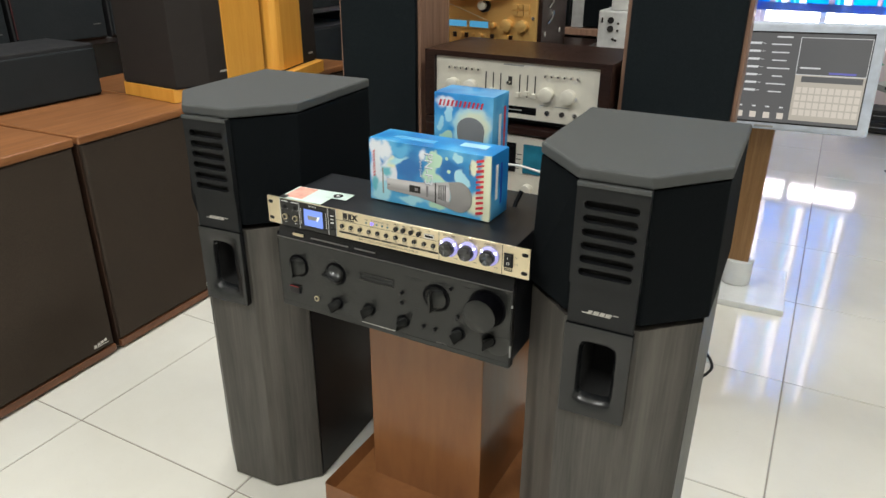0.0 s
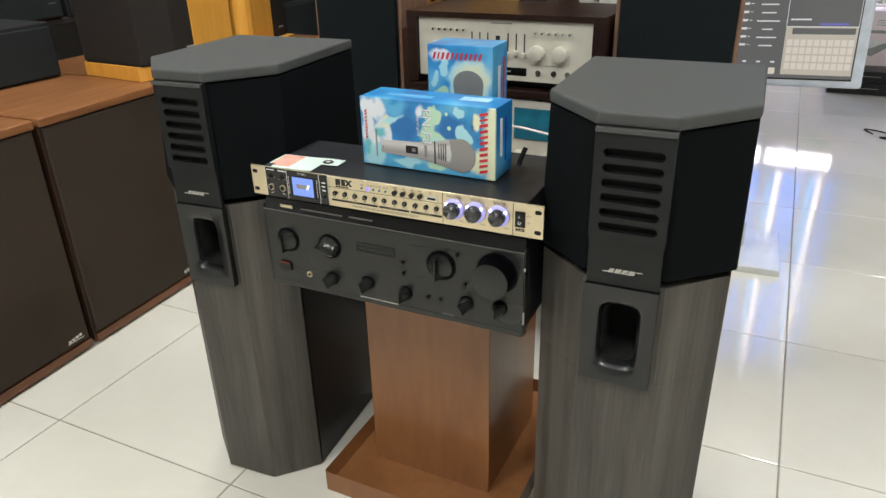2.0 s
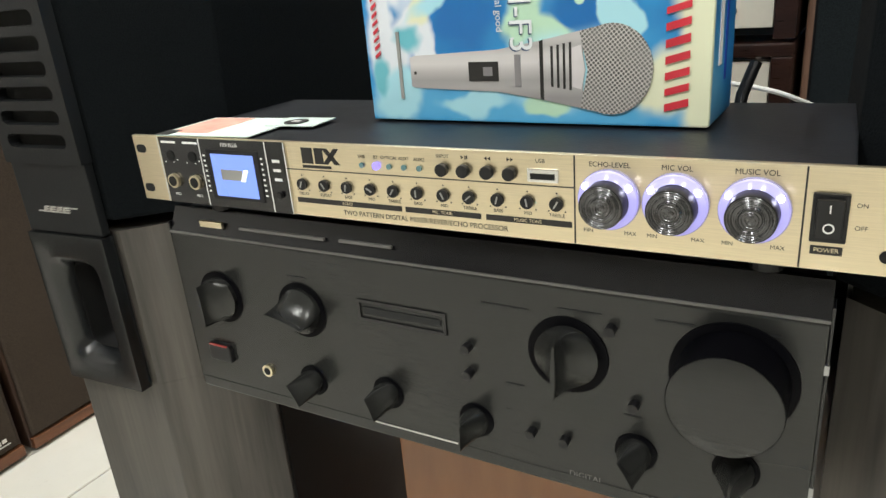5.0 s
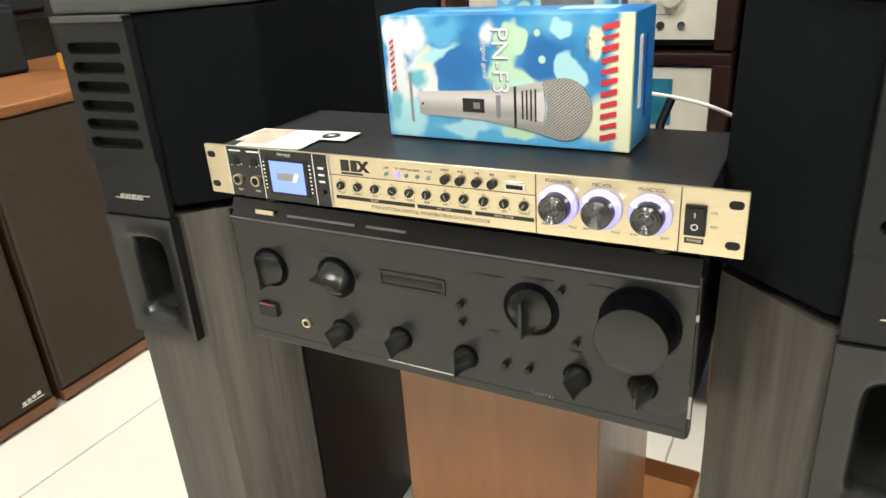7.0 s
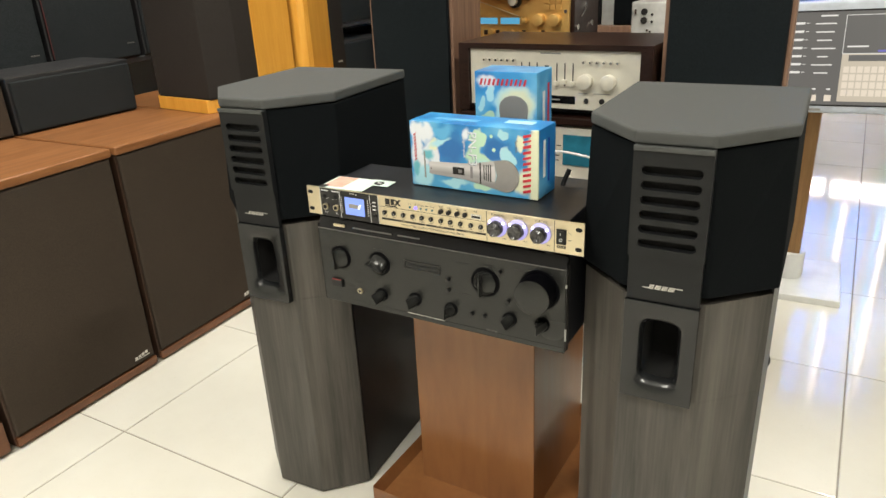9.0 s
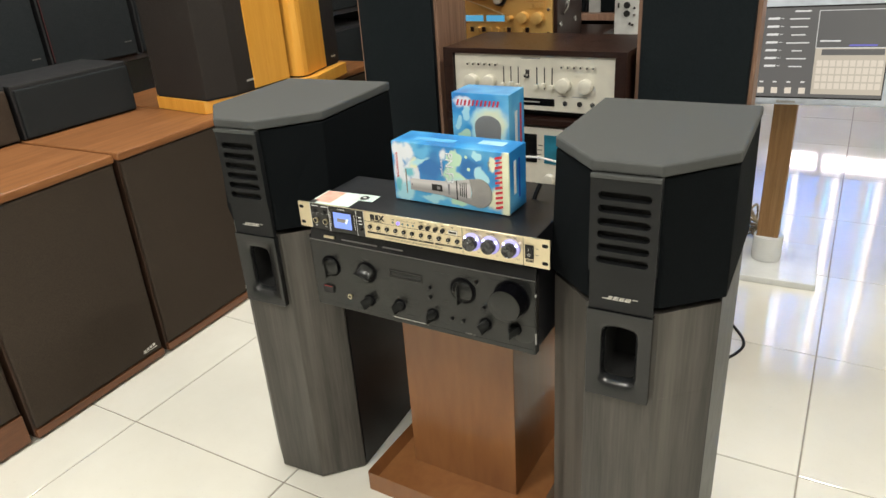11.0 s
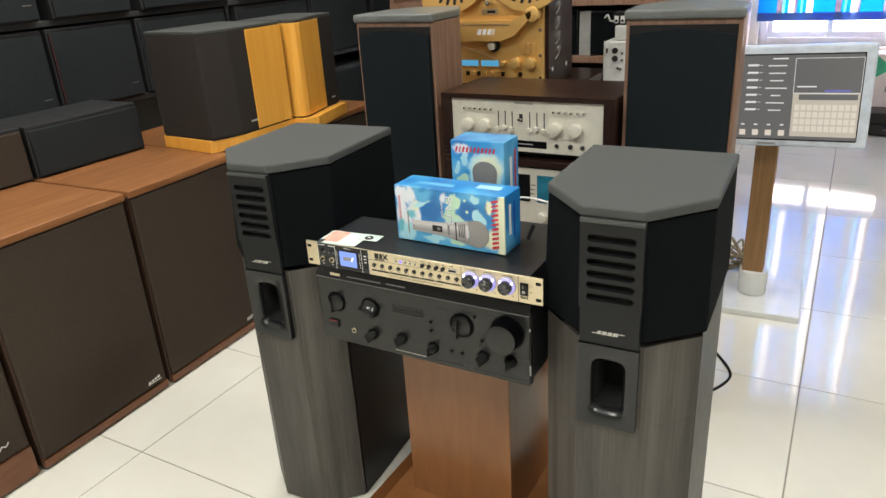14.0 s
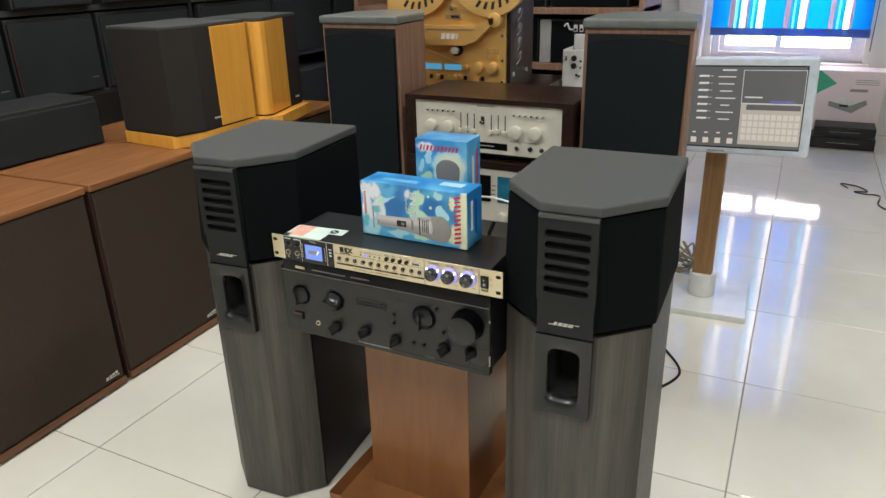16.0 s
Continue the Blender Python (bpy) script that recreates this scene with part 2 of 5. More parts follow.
# ---- mesh helpers ----
def box(bm, x0, x1, y0, y1, z0, z1, bevel=0.0, seg=2):
    b = bmesh.new()
    bmesh.ops.create_cube(b, size=1)
    for v in b.verts:
        v.co = Vector(((x0 + x1) / 2 + v.co.x * (x1 - x0), (y0 + y1) / 2 + v.co.y * (y1 - y0), (z0 + z1) / 2 + v.co.z * (z1 - z0)))
    if bevel:
        bmesh.ops.bevel(b, geom=b.edges[:], offset=bevel, segments=seg, profile=0.6, affect="EDGES")
    return add(bm, b)


def add(bm, b):
    """Append b to bm, or return b itself as the start."""
    if bm is None:
        return b
    me = bpy.data.meshes.new("tmp")
    b.to_mesh(me)
    b.free()
    bm.from_mesh(me)
    bpy.data.meshes.remove(me)
    return bm


def prism(bm, poly, z0, z1, bevel=0.0, seg=2):
    """An upright prism over a plan polygon (counter-clockwise)."""
    b = bmesh.new()
    lo, hi = [b.verts.new((x, y, z0)) for x, y in poly], [b.verts.new((x, y, z1)) for x, y in poly]
    b.faces.new(lo[::-1])
    b.faces.new(hi)
    n = len(poly)
    for i in range(n):
        b.faces.new((lo[i], lo[(i + 1) % n], hi[(i + 1) % n], hi[i]))
    if bevel:
        bmesh.ops.bevel(b, geom=b.edges[:], offset=bevel, segments=seg, profile=0.6, affect="EDGES")
    return add(bm, b)


def cyl(bm, x, y, z, r, depth, axis="y", seg=24, r2=None, bevel=0.0):
    """A cylinder or cone centred at a point, along an axis; r2 is its radius at the far end (towards -axis)."""
    b = bmesh.new()
    bmesh.ops.create_cone(b, cap_ends=True, segments=seg, radius1=r if r2 is None else r2, radius2=r, depth=depth)
    if bevel:
        bmesh.ops.bevel(b, geom=[e for e in b.edges if len({round(v.co.z, 5) for v in e.verts}) == 1 and any(len(f.verts) > 4 for f in e.link_faces)],
                        offset=bevel, segments=2, profile=0.5, affect="EDGES")
    turn = {"x": (0, 90, 0), "y": (90, 0, 0), "z": (0, 0, 0)}[axis]
    bmesh.ops.transform(b, matrix=pose(x, y, z, *turn), verts=b.verts)
    return add(bm, b)


def tube(bm, pts, r, seg=8):
    """A round cable along points."""
    b = bmesh.new()
    rings = []
    for i, p in enumerate(pts):
        p = Vector(p)
        d = (Vector(pts[min(i + 1, len(pts) - 1)]) - Vector(pts[max(i - 1, 0)])).normalized()
        q = d.to_track_quat("Z", "Y")
        rings.append([b.verts.new(p + q @ Vector((r * math.cos(a), r * math.sin(a), 0))) for a in (2 * math.pi * k / seg for k in range(seg))])
    for a, c in zip(rings, rings[1:]):
        for k in range(seg):
            b.faces.new((a[k], a[(k + 1) % seg], c[(k + 1) % seg], c[k]))
    b.faces.new(rings[0][::-1])
    b.faces.new(rings[-1])
    return add(bm, b)


def spline(points, n=8):
    """Catmull-Rom through points."""
    P = [Vector(p) for p in points]
    P = [2 * P[0] - P[1]] + P + [2 * P[-1] - P[-2]]
    out = []
    for i in range(1, len(P) - 2):
        for k in range(n):
            t = k / n
            a, b, c, d = P[i - 1:i + 3]
            out.append(0.5 * (2 * b + (c - a) * t + (2 * a - 5 * b + 4 * c - d) * t * t + (3 * b - a - 3 * c + d) * t ** 3))
    return out + [P[-2]]


def outline(bm, pts, y0, y1):
    """A plate in the x-z plane from an outline (x, z), between two depths y."""
    b = bmesh.new()
    f, k = [b.verts.new((x, y0, z)) for x, z in pts], [b.verts.new((x, y1, z)) for x, z in pts]
    b.faces.new(f)
    b.faces.new(k[::-1])
    n = len(pts)
    for i in range(n):
        b.faces.new((f[i], k[i], k[(i + 1) % n], f[(i + 1) % n]))
    bmesh.ops.recalc_face_normals(b, faces=b.faces[:])
    return add(bm, b)


def stadium(x, z, w, h, r, n=6):
    """Rounded rectangle outline round a centre."""
    r = min(r, w / 2 - 1e-5, h / 2 - 1e-5)
    pts = []
    for cx, cz, a0 in ((w / 2 - r, h / 2 - r, 0), (-w / 2 + r, h / 2 - r, 90), (-w / 2 + r, -h / 2 + r, 180), (w / 2 - r, -h / 2 + r, 270)):
        for k in range(n + 1):
            a = radians(a0 + 90 * k / n)
            pts.append((x + cx + r * math.cos(a), z + cz + r * math.sin(a)))
    return pts


def part(name, bm, material, parent=None, label="", smooth=False):
    me = bpy.data.meshes.new(name)
    bm.to_mesh(me)
    bm.free()
    me.materials.append(material)
    if smooth:
        me.polygons.foreach_set("use_smooth", [True] * len(me.polygons))
        me.set_sharp_from_angle(angle=radians(40))
    ob = new(name, me)
    if parent is not None:
        ob.parent = parent
    if label:
        ob["label"] = label
    return ob


def thing(name, m, label, category, group="", kind=""):
    ob = new(name)
    ob.empty_display_size = 0.05
    ob.matrix_world = m
    return tagged(ob, label, category, group, kind)


def text(name, body, size, x, y, z, material, parent, align="CENTER", stretch=1.0, turn=0.0):
    """Lettering in the built-in font on a face that looks to -y, as a thin mesh."""
    c = bpy.data.curves.new(name, "FONT")
    c.body, c.size, c.align_x, c.align_y, c.extrude = body, size, align, "CENTER", 0.00005
    tmp = bpy.data.objects.new("tmp_text", c)
    scene.collection.objects.link(tmp)
    me = bpy.data.meshes.new_from_object(tmp.evaluated_get(bpy.context.evaluated_depsgraph_get()))
    bpy.data.objects.remove(tmp)
    bpy.data.curves.remove(c)
    me.transform(pose(x, y, z, 90, turn, 0) @ Matrix.Diagonal((stretch, 1, 1, 1)))
    me.materials.clear()
    me.materials.append(material)
    ob = new(name, me)
    ob.parent = parent
    return ob


def bar(bm, x, z, w, h, y, lean=0.0, depth=0.0006):
    """A flat printed bar on a face that looks to -y."""
    return outline(bm, [(x - w / 2 - lean, z - h / 2), (x + w / 2 - lean, z - h / 2), (x + w / 2 + lean, z + h / 2), (x - w / 2 + lean, z + h / 2)], y - depth, y)


# ---- room ----
X0, X1, Y0, Y1, TOP = -2.75, 1.6, -2.4, 5.45, 3.0


def room():
    part("wall_west", box(None, X0 - 0.15, X0, Y0, Y1, 0, TOP), M_WALL)
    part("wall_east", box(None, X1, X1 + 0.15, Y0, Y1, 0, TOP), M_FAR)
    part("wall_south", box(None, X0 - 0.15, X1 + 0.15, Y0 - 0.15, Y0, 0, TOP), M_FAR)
    b = box(None, X0 - 0.15, WX0, Y1, Y1 + 0.2, 0, TOP)
    box(b, WX1, X1 + 0.15, Y1, Y1 + 0.2, 0, TOP)
    box(b, WX0, WX1, Y1, Y1 + 0.2, 0, WZ0)
    box(b, WX0, WX1, Y1, Y1 + 0.2, WZ1, TOP)
    part("wall_north", b, M_WALL)
    part("ceiling", box(None, X0 - 0.15, X1 + 0.15, Y0 - 0.15, Y1 + 0.2, TOP, TOP + 0.12), M_CEIL)
    for n, l in (("wall_west", "plain white painted wall behind the speakers"), ("wall_east", "unseen beige wall darkened to cut bounced light"), ("wall_south", "unseen beige wall darkened to cut bounced light"),
                 ("wall_north", "white painted wall with a wide window"), ("ceiling", "white painted ceiling")):
        tagged(bpy.data.objects[n], l, n.split("_")[0], kind="structure")


WX0, WX1, WZ0, WZ1 = -0.56, 0.40, 0.465, 2.35
room()


# ---- window and blind ----
def window():
    w = thing("window_1", pose(0, Y1, 0), "white-framed sliding window, bright daylight behind", "window", kind="structure")
    b = None
    for x0, x1, z0, z1 in ((WX0, WX0 + 0.05, WZ0, WZ1), (WX1 - 0.05, WX1, WZ0, WZ1), (WX0 + 0.05, WX1 - 0.05, WZ0, WZ0 + 0.05), (WX0 + 0.05, WX1 - 0.05, WZ1 - 0.05, WZ1)):
        b = box(b, x0, x1, 0.05, 0.12, z0, z1, 0.004)
    part("window_frame", b, M_FRAME, w)
    b = None
    for x0, x1, y0 in ((WX0 + 0.05, -0.11, 0.085), (-0.14, WX1 - 0.05, 0.06)):
        for a in ((x0, x0 + 0.035, WZ0 + 0.05, WZ1 - 0.05), (x1 - 0.035, x1, WZ0 + 0.05, WZ1 - 0.05), (x0 + 0.035, x1 - 0.035, WZ0 + 0.05, WZ0 + 0.09), (x0 + 0.035, x1 - 0.035, WZ1 - 0.09, WZ1 - 0.05)):
            b = box(b, a[0], a[1], y0, y0 + 0.02, a[2], a[3], 0.002)
    part("sash", b, M_FRAME, w)
    part("window_sill", box(None, WX0 - 0.04, WX1 + 0.04, -0.05, 0.05, WZ0 - 0.03, WZ0, 0.006), M_FRAME, w)
    glass, nt, p = nodes_of("clear_glass")
    p.inputs["Transmission Weight"].default_value, p.inputs["Roughness"].default_value, p.inputs["IOR"].default_value = 1.0, 0.0, 1.1
    for x0, x1, y0 in ((WX0 + 0.085, -0.145, 0.093), (-0.105, WX1 - 0.085, 0.068)):
        g = part("pane", box(None, x0, x1, y0, y0 + 0.004, WZ0 + 0.09, WZ1 - 0.09), glass, w)
        g.visible_shadow = False
    bl = thing("roller_blind", pose(0, Y1 - 0.03, 0), "blue and white striped roller blind pulled half down", "blind")
    cols = {"b": (0.008, 0.36, 0.72), "w": (0.80, 0.82, 0.85), "g": (0.34, 0.31, 0.36), "c": (0.25, 0.75, 0.85)}
    mats = {k: blind_material("blind_" + n, cols[k]) for k, n in (("b", "blue"), ("w", "white"), ("g", "mauve"), ("c", "cyan"))}
    x, zb = WX0 - 0.01, 0.640
    seq = [(0.115, "b"), (0.035, "g"), (0.016, "c"), (0.02, "b"), (0.035, "w"), (0.018, "g"), (0.02, "b"), (0.012, "c"), (0.022, "b"), (0.04, "w"), (0.13, "b"), (0.035, "g"),
           (0.016, "b"), (0.012, "c"), (0.025, "b"), (0.04, "w"), (0.012, "g"), (0.13, "b"), (0.03, "g"), (0.018, "b"), (0.012, "c"), (0.025, "b"), (0.035, "w"), (0.018, "g"), (0.11, "b")]
    for wd, c in seq:
        part("stripe", box(None, x, x + wd, -0.001, 0.001, zb, 2.42), mats[c], bl)
        x += wd
    part("hem_bar", box(None, WX0 - 0.012, x + 0.004, -0.006, 0.004, zb - 0.008, zb + 0.045, 0.002), blind_material("blind_hem", (0.24, 0.34, 0.58)), bl)
    part("roller", cyl(None, (WX0 + x) / 2, 0, 2.44, 0.022, x - WX0 + 0.06, "x", 16), M_WHITE, bl)
    part("pull_chain", tube(None, [(x + 0.02, -0.008, 2.4), (x + 0.024, -0.008, 1.2), (x + 0.02, -0.008, 0.55)], 0.003), M_INK, bl)
    back, nt, p = nodes_of("daylight_outside")
    p.inputs["Base Color"].default_value = (0, 0, 0, 1)
    p.inputs["Emission Color"].default_value, p.inputs["Emission Strength"].default_value = (1.0, 0.86, 0.94, 1), 2.3
    tagged(part("backdrop", box(None, -2.5, 2.3, 6.6, 6.62, -0.5, 3.5), back), "pale bright daylight outside the window", "backdrop", kind="structure")


window()


# ---- tower speakers in front ----
def tower(m):
    """Hexagonal floor-standing speaker; origin on the floor at the middle of its front."""
    s = thing("tower_speaker", m, "grey ash tower speaker with black grille and slotted front", "speaker", "pair of tower speakers")
    f, d0, sd, bk = 0.053, 0.068, 0.1255, 0.296
    plan = [(-f, 0), (f, 0), (sd, d0), (sd, bk), (-sd, bk), (-sd, d0)]
    back = [(sd, d0), (sd - 0.003, d0 + 0.004), (sd - 0.003, bk + 0.03), (0.003 - sd, bk + 0.03), (0.003 - sd, d0 + 0.004), (-sd, d0)]
    lower = prism(None, [(-f, 0), (f, 0)] + back, 0.004, 0.452, 0.0015)
    part("cabinet", prism(lower, [(-f, 0), (-0.034, 0), (-0.034, 0.07), (0.034, 0.07), (0.034, 0), (f, 0)] + back, 0.4515, 0.60), M_ASH, s)
    for sg in (-1, 1):
        part("side_panel", box(None, *sorted((sg * sd, sg * (sd - 0.0025))), d0 + 0.005, bk + 0.03, 0.004, 0.607), M_VINYL, s, "black vinyl side")
    # the grille flares from the cabinet's plan to that of the top plate
    tp = [(-0.0465, -0.012), (0.0465, -0.012), (0.130, 0.079), (0.129, 0.328), (-0.129, 0.328), (-0.130, 0.079)]
    lo = [(-f - 0.001, -0.002), (f + 0.001, -0.002), (sd + 0.006, d0 - 0.003), (sd + 0.006, bk + 0.026), (-sd - 0.006, bk + 0.026), (-sd - 0.006, d0 - 0.003)]
    hi = [(-0.0475, -0.003), (0.0475, -0.003), (0.1285, 0.079), (0.1275, 0.326), (-0.1275, 0.326), (-0.1285, 0.079)]
    b = prism(None, lo, 0.610, 0.803)
    for v in b.verts:
        if v.co.z > 0.7:
            k = min(range(6), key=lambda q: (lo[q][0] - v.co.x) ** 2 + (lo[q][1] - v.co.y) ** 2)
            v.co.x, v.co.y = hi[k]
    bmesh.ops.bevel(b, geom=b.edges[:], offset=0.003, segments=2, profile=0.6, affect="EDGES")
    part("grille", b, M_CLOTHB, s, "black cloth grille")
    part("top_plate", prism(None, tp, 0.805, 0.8225, 0.005, 3), M_TOPPLATE, s, "charcoal textured top plate")
    # slotted front plate with a port below
    yf, w = -0.014, 0.047
    slots = [(0, 0.774 - 0.0190 * k) for k in range(6)]
    b = None
    z = 0.803
    for _, zc in slots:
        b = box(b, -w, w, yf, -0.003, zc + 0.0058, z)
        z = zc - 0.0058
    b = box(b, -w, w, yf, -0.003, 0.66, z)
    for _, zc in slots:
        for sg in (-1, 1):
            b = outline(b, [(sg * w, zc - 0.0058), (sg * w, zc + 0.0058)] + [(sg * (0.036 + 0.0058 * math.cos(radians(a)) - 0.0058 + 0.0), zc + 0.0058 * math.sin(radians(a))) for a in (90, 60, 30, 0, -30, -60, -90)], yf, -0.003)
    part("vent_plate", b, M_PLATE, s, "grey-black plate with six slots")
    part("vent_recess", box(None, -0.040, 0.040, -0.0035, -0.0025, 0.67, 0.785), M_HOLE, s)
    part("lip", prism(None, [(-w, yf - 0.003), (w, yf - 0.003), (w, -0.003), (-w, -0.003)], 0.7985, 0.8045, 0.001), M_TOPPLATE, s)
    part("badge_plate", box(None, -w + 0.001, w - 0.001, yf + 0.003, -0.003, 0.598, 0.66, 0.001), M_PLATE, s)
    bd = None
    for x0, w0 in ((-0.0145, 0.0060), (-0.0062, 0.0072), (0.0022, 0.0066), (0.0108, 0.0076)):
        for dz in (-0.0021, 0.0, 0.0021):
            bd = bar(bd, x0 + 0.0008 * dz / 0.0021, 0.6195 + dz, w0, 0.0010, yf + 0.003, 0.0003, 0.0015)
        bd = bar(bd, x0 - w0 / 2 + 0.0008, 0.6195, 0.0014, 0.0052, yf + 0.003, 0.0016, 0.0015)
    bd = bar(bd, -0.0215, 0.6175, 0.0085, 0.0008, yf + 0.003, 0.0004, 0.0012)
    bd = bar(bd, 0.0205, 0.6215, 0.0075, 0.0008, yf + 0.003, 0.0004, 0.0012)
    part("badge", bd, M_BADGE, s, "plain silver badge")
    # port panel: frame round an arched opening with a scooped floor
    n = 10
    def squared(v):
        return math.copysign(abs(v) ** 0.55, v)

    arch = [(0.0225 * squared(round(math.cos(radians(a)), 6)), 0.5475 + 0.019 * squared(round(math.sin(radians(a)), 6))) for a in [180 * k / n for k in range(n + 1)]]
    b = bmesh.new()
    outer = [(w, 0.5475), (w, 0.597)] + [(w - 2 * w * k / (n - 2), 0.597) for k in range(1, n - 2)] + [(-w, 0.597), (-w, 0.5475)]
    hole = arch + [(0.0225 * squared(round(math.cos(radians(180 + 180 * k / n)), 6)), 0.4935 + 0.0145 * squared(round(math.sin(radians(180 + 180 * k / n)), 6))) for k in range(n + 1)]
    rim = outer + [(-w, 0.4935), (-w, 0.45)] + [(2 * w * k / (n - 2) - w, 0.45) for k in range(1, n - 2)] + [(w, 0.45), (w, 0.4935)]
    def ring(k, dz, y):
        return [b.verts.new((x * k, y, 0.52 + (z - 0.52) * dz)) for x, z in hole]

    vo, vr = [b.verts.new((x, yf, z)) for x, z in rim], [b.verts.new((x, -0.002, z)) for x, z in rim]
    loops = [vo, ring(1.42, 1.24, yf), ring(1.22, 1.13, yf + 0.003), ring(1.09, 1.05, yf + 0.008), ring(1.01, 0.97, yf + 0.016)]
    m = len(rim)
    for i in range(m):
        j = (i + 1) % m
        for q, w2 in zip(loops, loops[1:]):
            b.faces.new((q[i], q[j], w2[j], w2[i]))
        b.faces.new((vo[j], vo[i], vr[i], vr[j]))
    bmesh.ops.recalc_face_normals(b, faces=b.faces[:])
    part("port_panel", b, M_PORT, s, "black bass port panel", smooth=True)
    b = bmesh.new()
    deep = [ring(1.0, 0.96, yf + 0.016), ring(0.97, 0.95, 0.064)]
    for i in range(m):
        b.faces.new((deep[0][i], deep[0][(i + 1) % m], deep[1][(i + 1) % m], deep[1][i]))
    part("port_throat", b, M_HOLE, s, "dark port throat", smooth=True)
    part("port_tube", outline(None, [(x * 1.3, 0.52 + (z - 0.52) * 1.2) for x, z in hole], 0.063, 0.068), M_HOLE, s)
    return s


first = tower(pose(-0.9097, 0.9194, 0, 0, 0, 4.4))
copy_thing(first, pose(-0.1968, 0.9137, 0, 0, 0, 2.0))


# ---- pedestal ----
def pedestal():
    p = thing("pedestal", pose(-0.556, 1.03, 0), "red-brown lacquered wooden pedestal with a shallow tray base", "pedestal")
    part("column", box(None, -0.131, 0.119, 0.02, 0.275, 0.018, 0.482, 0.002), M_PED, p)
    b = box(None, -0.187, 0.187, -0.086, 0.37, 0.0, 0.05)
    top = [f for f in b.faces if f.normal.z > 0.9]
    bmesh.ops.inset_region(b, faces=top, thickness=0.014)
    bmesh.ops.translate(b, verts=list({v for f in top for v in f.verts}), vec=(0, 0, -0.031))
    bmesh.ops.bevel(b, geom=[e for e in b.edges if max(v.co.z for v in e.verts) > 0.03], offset=0.005, segments=3, profile=0.5, affect="EDGES")
    part("tray", b, M_PED, p)
    return p


pedestal()


# ---- integrated amplifier on the pedestal ----
def knob(parent, x, z, r, depth, y, mat, name="knob", label="", pointer=None, ring=None, fin=0.0):
    """A round knob on a black disc painted as a shaded recess; with fin, it tapers to a blade that points to an angle.
    """
    if ring:
        # no hollow: the recess's shade is put into the disc's colour
        part("knob_ring", cyl(None, x, y - 0.0004, z, ring, 0.0012, "y", 40), M_RING, parent, "black disc painted as a shaded recess")
    if fin:
        b, n = bmesh.new(), 36
        rows = [(1.0, 1.0, 0.0), (1.0, 1.0, -depth * 0.45)] + [((1 - u) ** (2.6 if r > 0.012 else 1.3) * 0.93 + 0.07, 1 - 0.06 * u, -depth * 0.45 - (depth * 0.55 + fin) * u) for u in (0.2, 0.45, 0.7, 0.9, 1.0)]
        loops = [[b.verts.new((r * kx * math.sin(2 * math.pi * i / n), yy, r * kz * math.cos(2 * math.pi * i / n))) for i in range(n)] for kx, kz, yy in rows]
        for p, q in zip(loops, loops[1:]):
            for i in range(n):
                b.faces.new((p[i], p[(i + 1) % n], q[(i + 1) % n], q[i]))
        b.faces.new(loops[-1])
        bmesh.ops.recalc_face_normals(b, faces=b.faces[:])
        bmesh.ops.transform(b, matrix=pose(x, y, z) @ Matrix.Rotation(radians(pointer), 4, "Y"), verts=b.verts)
        return part(name, b, mat, parent, label or "black knob tapering to a blade-like grip", smooth=True)
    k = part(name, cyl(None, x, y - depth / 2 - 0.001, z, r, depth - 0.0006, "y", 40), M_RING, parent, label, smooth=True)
    part("cap", cyl(None, x, y - depth - 0.0006, z, r * 0.985, 0.0012, "y", 40, bevel=0.0004), mat, k, smooth=True)
    if pointer is not None:
        turn = pose(x, y, z) @ Matrix.Rotation(radians(pointer), 4, "Y")
        t = bar(None, 0, r * 0.8, 0.0008, r * 0.24, -depth - max(fin, 0.001) - 0.0004)
        bmesh.ops.transform(t, matrix=turn, verts=t.verts)
        part("pointer", t, M_GINK, parent)
    return k


